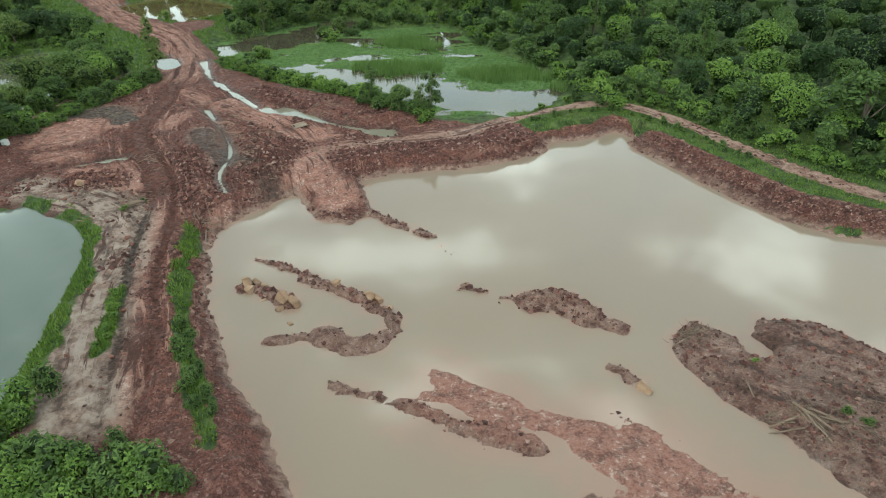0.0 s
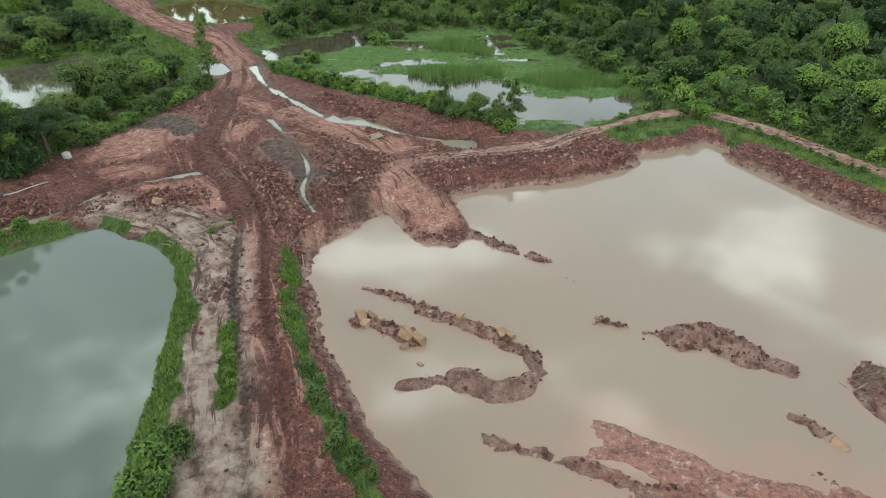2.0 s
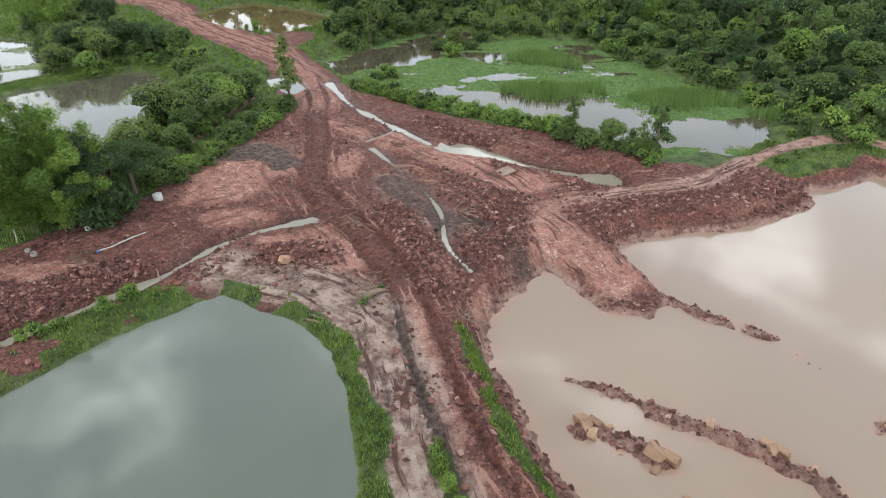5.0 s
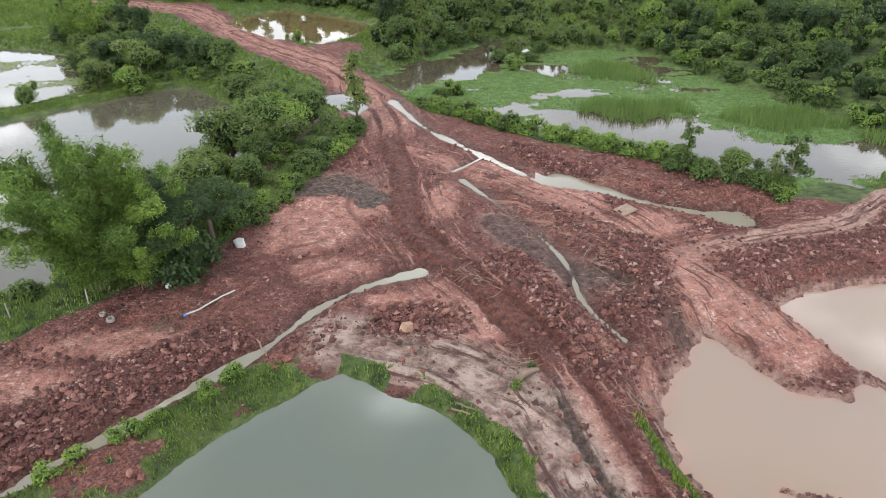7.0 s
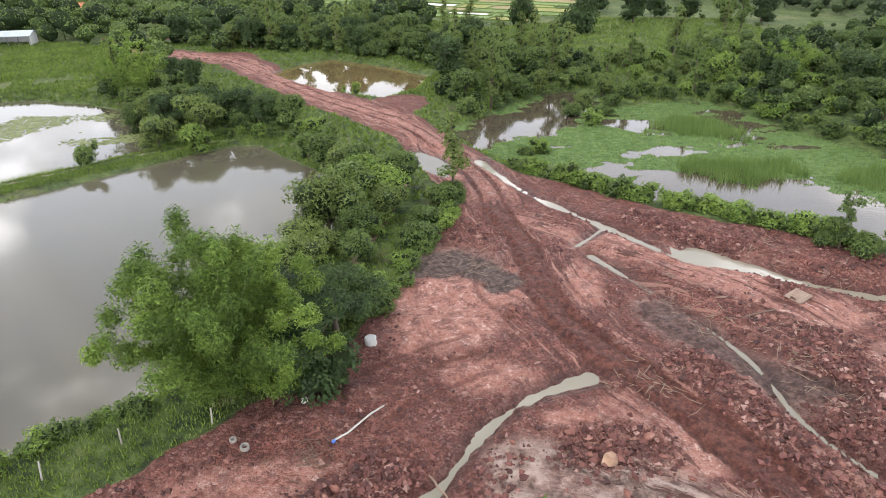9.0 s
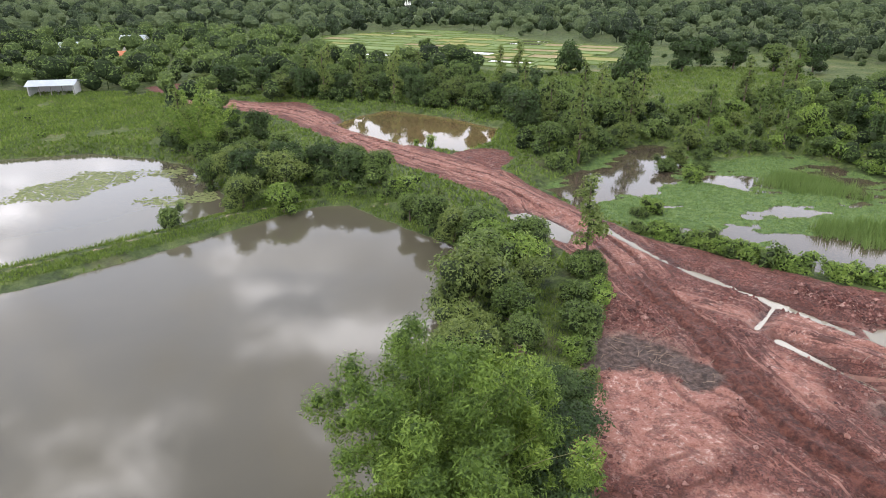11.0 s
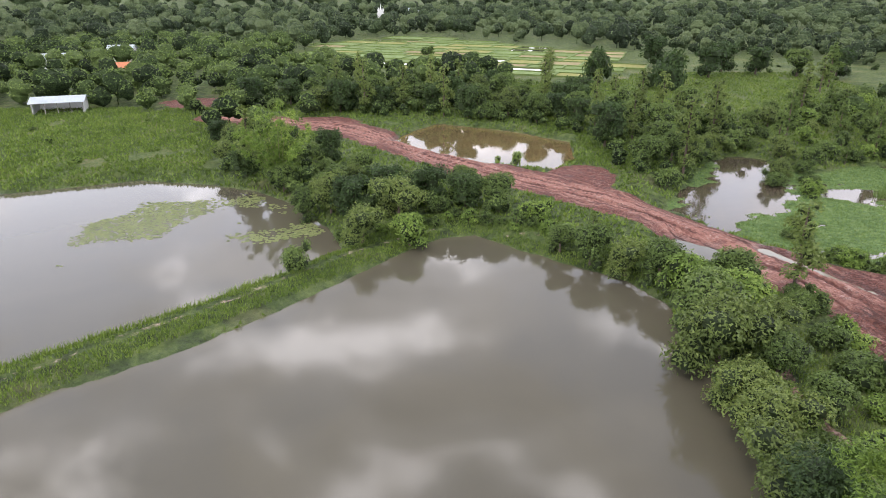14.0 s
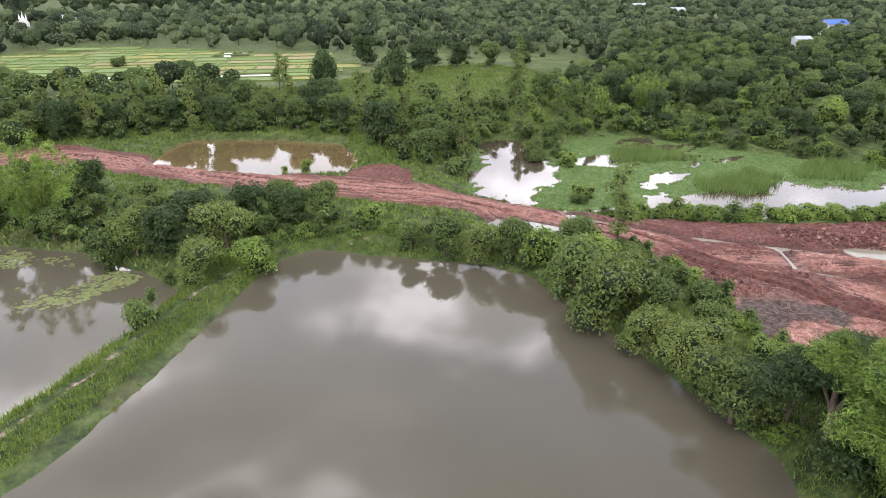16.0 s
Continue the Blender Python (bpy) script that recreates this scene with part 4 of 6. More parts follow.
make_plant("bush", "bush", "bush", 1900, 0.3, LEAF_MID, "broad leafy bush growing from the ground", "bush", 8, 1.8, 0.08)
make_plant("bush_b", "bush", "bush", 1900, 0.3, LEAF_BRIGHT, "broad bright green bush", "bush", 9, 1.8, 0.08)
make_plant("bush_dark", "bush", "bush", 1900, 0.34, LEAF_DARK, "dense dark green bush-like tree", "tree", 18, 1.8, 0.08)
make_plant("rain", "tree", "umbrella", 11000, 0.2, LEAF_DARK, "wide dark green shade tree with flat tiers of leaves", "tree", 10, 5.2, 0.26, 0.6)
make_plant("rain_small", "tree", "umbrella", 2300, 0.42, LEAF_MID, "flat-topped spreading tree at the forest edge", "tree", 11, 5.2, 0.2, 0.6)
make_plant("shrub", "shrub", "shrub", 480, 0.17, LEAF_BRIGHT, "low bright green shrub on the bank", "shrub", 12, 0.7, 0.025, 0.6)
make_plant("shrub_b", "shrub", "shrub", 480, 0.17, LEAF_MID, "low mid-green shrub on the bank", "shrub", 13, 0.7, 0.025, 0.6)


def plant(key, x, y, z, size, turn=0.0, tall=1.0, group="", label=""):
    proto, used = PROTO[key]
    m = pose(x, y, z, 0, 0, turn) @ Matrix.Diagonal((size, size, size * tall, 1))
    if used:
        ob = copy_thing(proto, Matrix.Identity(4))
        ob.matrix_basis = m
    else:
        ob = proto
        ob.matrix_basis = m
        PROTO[key][1] = True
    if group:
        ob["group"] = group
    if label:
        ob["label"] = label
    return ob


def plant_all(rows, group):
    """Rows of kind, x, y, size and height factor, set on the ground."""
    xs, ys = np.array([r[1] for r in rows], float), np.array([r[2] for r in rows], float)
    zs = ground_at(xs, ys)[0]
    for i, (r, z) in enumerate(zip(rows, zs)):
        plant(r[0], r[1], r[2], float(z) - 0.05, r[3], (i * 137.5) % 360, r[4] if len(r) > 4 else 1.0, group)


# trees that stand singly on the pond banks and beside the road
plant_all([("bush", -99.6, 117.8, 0.75, 1.5), ("round_a", -92.8, 125, 1.0), ("round_c", -87.2, 124.2, 0.82), ("round_a", -88.4, 131, 1.15), ("dark", -94.5, 133, 1.0),
           ("round_b", -100.6, 135.4, 0.95), ("dark", -84, 136.6, 1.0), ("dark", -79.5, 134.6, 0.9), ("round_b", -75.5, 133.6, 1.0), ("bush_b", -71.2, 128.8, 0.9), ("dark", -90, 138, 1.0),
           ("round_b", -97, 139, 1.05), ("round_b", -70, 120.4, 0.7), ("round_b", -67.4, 117.2, 0.95), ("round_a", -64.4, 114.2, 0.9), ("round_b", -61.8, 111.6, 0.95), ("round_c", -60.4, 108.4, 0.9),
           ("tall", -50.0, 107.4, 1.2), ("bush", -50.6, 106, 0.6), ("round_a", -63, 96, 1.42, 1.05), ("round_b", -61.6, 101.8, 1.2), ("round_c", -57.4, 103.6, 0.9), ("round_a", -57, 98.6, 0.85), ("bush", -53.4, 92.6, 0.95),
           ("round_a", -63.6, 90.4, 0.92), ("round_a", -64, 86, 1.0), ("round_a", -65.6, 80.8, 1.12), ("round_b", -58.6, 88.2, 0.7), ("bush", -52.8, 97.4, 0.8), ("bush_b", -58.6, 82.6, 0.8), ("round_b", -56, 107.6, 0.95),
           ("bush", -51.4, 103.6, 0.8), ("tall", -66.4, 120.4, 0.5), ("round_b", -59.4, 93.4, 0.8), ("rain", -64.9, 74.6, 1.08, 1.05), ("rain", -58.9, 71.2, 1.02, 0.95), ("bush_dark", -59.4, 69.2, 1.1, 1.2), ("bush_dark", -58.2, 71.8, 0.9), ("bush_dark", -65.2, 73.4, 0.9), ("bush_dark", -62.6, 72.8, 1.0), ("rain", -58.9, 76.4, 0.9, 1.0), ("rain", -63.6, 78, 0.8), ("bush", -58, 79, 0.8), ("bush", -61.6, 84, 0.7), ("bush", -59.6, 98.4, 0.9)], "trees on the pond banks")
# bushes and saplings between ditch and marsh
plant_all([("tall_b", -12.4, 92, 0.72), ("bush", -10.8, 91, 0.85), ("round_b", -8.2, 89.6, 0.72), ("bush", -6, 88.2, 0.85), ("tall_b", -3.6, 86.8, 0.85), ("bush_b", -4.4, 86, 0.6), ("bush", -13.4, 92.8, 0.6), ("tall", -5, 87.4, 0.6), ("shrub_b", 25.4, 31.6, 0.5), ("shrub_b", 26.3, 30.8, 0.55), ("shrub", 21.4, 36.6, 0.35),
           ("bush_b", -37.6, 126.4, 0.75), ("bush", -39.6, 125, 0.55), ("bush_b", -27, 141.5, 0.8), ("bush", -29.4, 147.5, 0.9), ("round_a", -26.6, 151, 0.7), ("bush", -23.6, 147.5, 0.7),
           ("bush_b", 16.6, 97.2, 0.3), ("bush", 27.4, 95.4, 0.35), ("bush_b", 12.4, 93.6, 0.28)], "bushes round the marsh")
# lone trees on the fields
plant_all([("tall", -45.6, 239, 1.3), ("bush_dark", -29.6, 248, 1.9, 1.6), ("bush_dark", -14.8, 230, 2.2, 1.5), ("dark", 5.6, 249, 1.75), ("dark", 0, 279, 1.9), ("tall", 2, 194, 1.45), ("tall_b", 31.5, 230, 1.5), ("tall", 24, 222, 1.3),
           ("bush_dark", -61, 232, 1.6), ("round_b", -106, 274, 1.2), ("bush", -76.6, 322, 1.3), ("round_b", -96, 268, 1.1), ("dark", 16, 262, 1.8), ("dark", 24, 256, 1.6), ("round_b", 34, 250, 1.7), ("dark", 44, 246, 1.7), ("round_b", -62, 286, 1.0)], "lone trees on the fields")


def scatter(poly, gap, seed, avoid=(), edge=0.0):
    """Points in a shape, none closer than the gap."""
    rng = np.random.default_rng(seed)
    xs, ys = [p[0] for p in poly], [p[1] for p in poly]
    area = (max(xs) - min(xs)) * (max(ys) - min(ys))
    n = int(area / gap ** 2 * 5)
    px, py = rng.uniform(min(xs), max(xs), n), rng.uniform(min(ys), max(ys), n)
    ok = to_shape(px, py, poly) < -edge
    for other, keep in avoid:
        ok &= to_shape(px, py, other) > keep
    out, cells = [], {}
    for x, y in zip(px[ok], py[ok]):
        c = (int(x // gap), int(y // gap))
        if any(math.hypot(x - q[0], y - q[1]) < gap for i in (-1, 0, 1) for j in (-1, 0, 1) for q in cells.get((c[0] + i, c[1] + j), ())):
            continue
        cells.setdefault(c, []).append((x, y))
        out.append((float(x), float(y)))
    return out


ROAD_STRIP = [(-46, 104), (-42, 112), (-47, 122), (-57, 140), (-70, 155), (-88, 178), (-100, 192), (-128, 205), (-130, 194), (-108, 186), (-98, 177), (-80, 154), (-64, 137), (-55, 121), (-50, 108)]
BELT_WEST = [(-120, 162), (-109, 141), (-100, 131), (-96, 129), (-86, 132), (-74, 130), (-72, 132.5), (-84, 142), (-94, 152), (-104, 166), (-114, 178), (-124, 184)]
BELT_NORTH = [(-96, 199), (-84, 198), (-64, 188), (-50, 174), (-53, 163), (-53, 152), (-45, 143), (-37, 151), (-28, 164), (-22, 174), (-20, 186), (-32, 198), (-52, 212), (-78, 226), (-112, 222), (-130, 212)]
FOREST_EAST = [(-21, 152), (-8, 159), (-2, 163), (16, 202), (50, 216), (84, 238), (150, 300), (240, 230), (200, 40), (92, 44), (60, 57), (48, 66), (40, 76), (33, 90), (25, 98), (20, 104), (19, 117), (9, 135), (0, 157)]
AVOID = [(FAR_POND, 2.0), (ROAD_STRIP, 1.5), (MARSH, 1.0), (PADDIES, 2.0), (MEADOW, 2.0), (WEST_POND, 1.5), (BIG_POND, 1.5), ([(-147, 212), (-127, 212), (-127, 227), (-147, 227)], 0.0), ([(-122, 186), (-97, 184), (-97, 201), (-122, 199)], 0.0)]


def grove(poly, gap, seed, kinds, size, group, limit=400, order=None, avoid=AVOID, low_edge=0.0):
    pts = scatter(poly, gap, seed, avoid)
    if order:
        pts.sort(key=order)
    rng = np.random.default_rng(seed + 50)
    rows = [(kinds[int(rng.integers(len(kinds)))], x, y, float(rng.uniform(*size)), float(rng.uniform(0.85, 1.25))) for x, y in pts[:limit]]
    if rows and low_edge:
        rim = -to_shape(np.array([r[1] for r in rows]), np.array([r[2] for r in rows]), poly)
        rows = [(*r[:3], r[3] * (0.42 + 0.58 * float(step(0.0, low_edge, d))), r[4]) for r, d in zip(rows, rim)]
    if rows:
        plant_all(rows, group)
    return pts[limit:]


grove(FIELDS, 15, 18, ["bush_dark", "bush", "bush"], (0.25, 0.6), "bushes on the fields", 30, None, [(PADDIES, 4.0), (MARSH, 6.0)])
grove(MEADOW, 13, 19, ["bush", "bush_b"], (0.2, 0.5), "bushes on the meadow", 16, None, [(WEST_POND, 3.0), ([(-178, 200), (-156, 200), (-156, 220), (-178, 222)], 2.0)])
grove(BELT_WEST, 4.8, 11, ["round_b", "dark", "round_b", "bush", "round_a", "dark"], (0.6, 0.92), "trees between pond and road")
grove(BELT_NORTH, 4.9, 12, ["round_b", "round_a", "bush", "dark", "round_b", "tall"], (0.95, 1.4), "trees round the far pond")
grove([(-35, 147), (-28, 141), (-20, 155), (-6, 158), (6, 163), (17, 200), (4, 196), (-12, 188), (-22, 180), (-30, 160)], 4.1, 24, ["round_a", "bush", "round_b", "bush", "round_c", "tall_b"], (0.6, 1.05), "trees behind the marsh", 120, None, [(FAR_POND, 2.0), (ROAD_STRIP, 1.5), (MARSH, 0.5), (BELT_NORTH, 0.5)])
LANE_NEAR = lambda p: min(math.hypot(p[0] - q[0], p[1] - q[1]) for q in LANE[8:] + [(14, 122), (2, 150)])
rest = grove(FOREST_EAST, 4.8, 13, ["round_b", "round_c", "bush", "dark", "bush_b", "round_b", "tall_b", "round_c"], (0.8, 1.25), "trees at the forest edge", 150, LANE_NEAR, AVOID, 12.0)
plant_all([("rain_small", 50, 78, 1.35), ("tall", -111.5, 153.5, 1.35), ("bush", 24, 100, 0.9), ("bush", 36, 88, 0.7)], "trees at the forest edge")


def forest(name, pts, size, leaves, leaf, label, seed, mat=LEAF_MID, lobes_n=4):
    """Woods farther off, in one mesh: every tree a few lobes of leaf clumps round an inside with shade put into its
    colour.
    """
    rng = np.random.default_rng(seed)
    xs, ys = np.array([p[0] for p in pts]), np.array([p[1] for p in pts])
    zs = ground_at(xs, ys)[0]
    pieces, tint, index = [], [], []
    for x, y, z in zip(xs, ys, zs):
        s = rng.uniform(*size)
        t = rng.uniform(0, 1) ** 1.3
        lobes = [(x, y, z + s * 0.85, s * 0.5, s * 0.5, s * 0.45)] + [(x + rng.uniform(-0.5, 0.5) * s, y + rng.uniform(-0.5, 0.5) * s, z + s * rng.uniform(0.3, 0.95), s * rng.uniform(0.3, 0.5), s * rng.uniform(0.3, 0.5), s * rng.uniform(0.26, 0.42)) for _ in range(lobes_n - 1)]
        c, d = on_lobes(lobes, leaves, rng, -0.1)
        lv, lf = leaf_tris(c, d, leaf, leaf * 0.7, rng)
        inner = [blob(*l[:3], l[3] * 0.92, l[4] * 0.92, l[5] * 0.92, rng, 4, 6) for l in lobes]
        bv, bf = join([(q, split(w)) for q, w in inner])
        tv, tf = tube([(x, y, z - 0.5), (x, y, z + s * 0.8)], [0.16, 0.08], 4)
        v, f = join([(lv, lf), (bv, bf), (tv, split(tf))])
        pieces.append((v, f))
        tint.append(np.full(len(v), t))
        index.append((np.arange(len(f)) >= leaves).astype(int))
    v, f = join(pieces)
    return tagged(new(name, fill_mesh(name, v, f, [mat, LEAF_HAZED_INNER if mat is LEAF_HAZED else LEAF_CROWN], False, np.concatenate(index), np.concatenate(tint))), label, "forest", kind="stuff")


forest("forest_east", rest, (2.2, 5.0), 260, 0.46, "dense mixed green forest beyond the field lane", 21)
forest("undergrowth", scatter(BELT_NORTH, 3.3, 15, AVOID), (1.5, 2.6), 170, 0.42, "leafy undergrowth round the far pond", 26)
forest("undergrowth", scatter([(-118, 158), (-109, 143), (-98, 133), (-86, 134), (-74, 131.5), (-86, 142), (-104, 164)], 3.0, 16, AVOID), (1.4, 2.3), 170, 0.4, "leafy undergrowth between pond and road", 27)
forest("undergrowth", scatter([(19, 106), (26, 98.5), (34, 90), (41, 77), (49, 67), (66, 58), (72, 66), (48, 100), (30, 122), (8, 160), (-3, 160), (9, 136), (20, 117)], 3.3, 17, AVOID), (1.5, 2.8), 170, 0.42, "leafy undergrowth along the forest edge", 28)
FAR_AVOID = AVOID + [(FIELDS, 0.0), (FOREST_EAST, 1.0), (BELT_NORTH, 1.0), (BELT_WEST, 1.0)]
MIDWEST = [(-118, 216), (-96, 226), (-70, 232), (-56, 240), (-60, 258), (-82, 264), (-110, 280), (-134, 298), (-128, 345), (-190, 372), (-300, 330), (-300, 215), (-196, 212), (-166, 221), (-147, 208), (-128, 190), (-122, 170), (-112, 186), (-104, 200)]
HOMESTEADS = [(-176, 200), (-158, 200), (-156, 216), (-176, 222)]
pts = scatter(MIDWEST, 6.4, 31, FAR_AVOID + [(HOMESTEADS, 0.0), ([(-182, 256), (-162, 256), (-162, 268), (-180, 270)], 0.0)])
forest("forest_west", pts, (2.6, 6.4), 220, 0.6, "tall mixed trees round the homesteads", 22)
MIDEAST = [(16, 206), (60, 224), (84, 242), (84, 262), (62, 296), (12, 322), (70, 380), (200, 420), (330, 330), (330, 120), (235, 60), (235, 230), (150, 296)]
pts = scatter(MIDEAST, 7.2, 32, [(FIELDS, 0.0), (PADDIES, 2.0), (FOREST_EAST, 0.5)])
forest("forest_east", pts, (2.8, 6.2), 130, 0.7, "mixed green woodland behind the fields", 23, LEAF_HAZED)
FAR = [(-330, 330), (-190, 375), (-128, 350), (-118, 386), (-72, 426), (-46, 392), (10, 326), (70, 385), (200, 425), (335, 335), (340, 120), (620, 60), (700, 600), (300, 700), (-420, 700), (-640, 480), (-560, 250), (-310, 215)]
pts = scatter(FAR, 10, 33, [([(-110, 490), (-88, 490), (-86, 605), (-120, 605)], 0.0), ([(330, 420), (470, 330), (520, 390), (360, 480)], 0.0)])
forest("forest_far", pts, (3.4, 8.2), 70, 1.0, "far wooded plain in green muted to imitate haze", 24, LEAF_HAZED)
HORIZON = [(-1500, 700), (-640, 490), (-420, 705), (300, 705), (700, 605), (620, 60), (1500, 60), (1600, 1500), (0, 1900), (-1500, 1600)]
pts = scatter(HORIZON, 40, 34)
forest("forest_horizon", pts, (12, 19), 60, 2.6, "distant forest plain reaching the horizon", 25, LEAF_HAZED)

# shrubs: the hedge along the marsh, the banks, the forest's edge
rows = []
rng = np.random.default_rng(5)
for line, gap, wide, size, kinds in (
        ([(-41.5, 117), (-36, 111.6), (-28, 105), (-22.2, 101), (-15.2, 96), (-11, 93)], 0.6, 0.9, (1.3, 2.1), ["shrub", "shrub", "shrub_b"]),
        ([(-80, 60), (-72.4, 66.8), (-67, 71.5)], 0.8, 1.2, (0.7, 1.3), ["shrub", "shrub_b"]),
        ([(-66, 77), (-62, 84), (-60, 93), (-58, 104)], 1.3, 1.6, (0.9, 1.7), ["shrub_b", "shrub"]),
        ([(-56, 80), (-53.5, 88), (-51, 97), (-49.5, 106)], 1.1, 1.0, (0.9, 1.6), ["shrub_b", "shrub"]),
        ([(-59.5, 49.5), (-56, 53.5), (-53, 56.5), (-50.5, 59.3)], 1.2, 0.9, (0.5, 1.1), ["shrub"]),
        ([(-15.5, 29.5), (-18, 34), (-20.6, 39.5)], 0.7, 0.6, (0.5, 0.9), ["shrub_b"]),
        ([(-22, 20), (-25, 25), (-28.6, 29.5)], 0.5, 2.2, (1.0, 1.8), ["shrub", "shrub_b"]),
        ([(-16, 24), (-20, 24.5), (-23, 25)], 0.4, 2.0, (1.1, 1.9), ["shrub_b", "shrub_b", "shrub"]),
        ([(-25.3, 36), (-26.4, 40), (-27.3, 43)], 0.9, 0.3, (0.35, 0.6), ["shrub"]),
        ([(26, 97), (33, 89), (38.5, 78), (47, 66)], 1.4, 1.6, (1.2, 2.2), ["shrub_b", "shrub"]),
        ([(24, 94), (18, 96), (21, 106), (16, 120), (6, 140), (-2, 158)], 2.2, 2.2, (1.4, 2.6), ["shrub_b", "shrub"]),
        ([(10.5, 86.5), (16, 90.6), (23, 92), (29, 84.6), (35, 72.6)], 1.4, 0.8, (0.4, 0.8), ["shrub_b"]),
        ([(-95, 127.5), (-85, 130.5), (-76, 129.5), (-68, 122)], 1.3, 1.2, (0.8, 1.5), ["shrub_b", "shrub"])):
    total = sum(math.dist(a, b) for a, b in zip(line[:-1], line[1:]))
    for s in np.arange(0, total, gap):
        u = s
        for a, b in zip(line[:-1], line[1:]):
            l = math.dist(a, b)
            if u <= l:
                break
            u -= l
        x, y = a[0] + (b[0] - a[0]) * u / l, a[1] + (b[1] - a[1]) * u / l
        rows.append((kinds[int(rng.integers(len(kinds)))], x + rng.normal(0, wide * 0.5), y + rng.normal(0, wide * 0.5), float(rng.uniform(*size)), float(rng.uniform(0.8, 1.25))))
plant_all(rows, "shrubs on the banks")


def bamboo(x, y, z, tall, culms, seed, label, per=120, plumes=6, leaf=0.34):
    """A clump of arching culms, each ending in full drooping plumes of narrow leaves."""
    rng = np.random.default_rng(seed)
    ob = empty("bamboo_clump", pose(x, y, z))
    lobes, tints = [], []
    for i in range(culms):
        a = 2.4 * i + rng.uniform(-0.4, 0.4)
        out = ((i + 0.5) / culms) ** 0.6
        h = tall * rng.uniform(0.78, 1.04) * (1 - 0.3 * out)
        r0, reach = rng.uniform(0.1, 0.8), out * tall * 0.46
        pts = []
        for j in range(8):
            u = j / 7
            r = r0 + reach * u ** 1.8
            pts.append((r * math.cos(a), r * math.sin(a), h * (u - 0.16 * out * u ** 3)))
        v, f = tube(pts, [0.055 * (1 - 0.8 * j / 7) for j in range(8)], 5)
        c = new("culm", fill_mesh("culm", v, f, [CULM], True))
        c.parent = ob
        shade = np.clip(rng.normal(0.5, 0.38), 0, 1)
        for j in range(plumes):
            u = 1.0 - 0.9 * j / plumes + rng.uniform(-0.04, 0.04)
            k = min(int(u * 7), 6)
            q = [pts[k][m] + (pts[k + 1][m] - pts[k][m]) * (u * 7 - k) for m in range(3)]
            w = tall * rng.uniform(0.045, 0.075) * (1.25 - 0.4 * u)
            lobes.append((q[0] + rng.normal(0, 0.3), q[1] + rng.normal(0, 0.3), q[2] - 0.2 * w, w, w, w * rng.uniform(0.75, 1.1)))
            tints.append(shade)
    L = np.array(lobes)
    pick = np.repeat(np.arange(len(L)), per)
    d = rng.normal(0, 1, (len(pick), 3))
    d /= np.linalg.norm(d, axis=1)[:, None]
    c = L[pick, :3] + d * L[pick, 3:6] * rng.uniform(0.45, 1.25, (len(pick), 1))
    c[:, 2] -= 0.25 * np.linalg.norm(d[:, :2], axis=1) * L[pick, 3]
    v, f = leaf_tris(c, d, leaf, leaf * 0.32, rng, 0.5, 0.9)
    n = len(f)
    inner = [(q, split(w)) for q, w in (blob(*l[:3], l[3] * 0.4, l[4] * 0.4, l[5] * 0.4, rng, 3, 5) for l in lobes)]
    bv, bf = join(inner)
    t = np.concatenate([np.repeat(np.array(tints)[pick], 3), np.full(len(bv), 0.0)])
    v, f = join([(v, f), (bv, bf)])
    w = new("leaves", fill_mesh("leaves", v, f, [LEAF_BAMBOO, LEAF_BAMBOO], False, (np.arange(len(f)) >= n).astype(int), tint=t))
    w.parent = ob
    return tagged(ob, label, "bamboo")


bamboo(-65.2, 68.6, height(-65.2, 68.6) - 0.05, 14.6, 42, 3, "big feathery yellow-green bamboo clump leaning over a pond", 520, 6, 0.26)
bamboo(-61.6, 68.8, height(-61.6, 68.8) - 0.05, 9.5, 14, 4, "lower bamboo clump with feathery green leaves", 400, 6, 0.26)
bamboo(-106, 148, height(-106, 148) - 0.05, 13.5, 26, 5, "tall bamboo clump among the pond-side trees", 90)
bamboo(14, 162, height(14, 162), 11.0, 16, 6, "bright green bamboo at the edge of the marsh forest", 90)


def blades(name, x, y, z, tall, wide, mat, label, category, seed, lean=0.35):
    rng = np.random.default_rng(seed)
    n = len(x)
    a = rng.uniform(0, 6.283, n)
    hgt = tall * rng.uniform(0.55, 1.15, n)
    w = wide * rng.uniform(0.6, 1.3, n)
    tip = rng.normal(0, lean, (n, 2)) * hgt[:, None]
    v = np.stack([np.stack([x - np.cos(a) * w, y - np.sin(a) * w, z - 0.05], 1), np.stack([x + np.cos(a) * w, y + np.sin(a) * w, z - 0.05], 1), np.stack([x + tip[:, 0], y + tip[:, 1], z + hgt], 1)], 1).reshape(-1, 3)
    t = np.repeat(0.5 + 0.5 * fbm(x, y, 3, 2, 77), 3)
    return tagged(new(name, fill_mesh(name, v, np.arange(3 * n).reshape(n, 3), [mat], False, tint=np.clip(t, 0, 1))), label, category, kind="stuff")


def sow(boxes, n, seed, test):
    rng = np.random.default_rng(seed)
    xs, ys = [], []
    for x0, x1, y0, y1, share in boxes:
        xs.append(rng.uniform(x0, x1, int(n * share)))
        ys.append(rng.uniform(y0, y1, int(n * share)))
    x, y = np.concatenate(xs), np.concatenate(ys)
    h, s, c = ground_at(x, y)
    ok = test(x, y, h, s, c)
    return x[ok], y[ok], h[ok]


def grassy(x, y, h, s, c):
    """Green ground above every water level, near the ponds and the roads."""
    ok = (s[0] + 0.7 * fbm(x, y, 1.3, 3, 3) < 0.45) & (c[1] < 0.5)
    for poly, level, *_ in WATERS:
        ok &= ~((to_shape(x, y, poly) < 1.5) & (h < level + 0.06))
    return ok


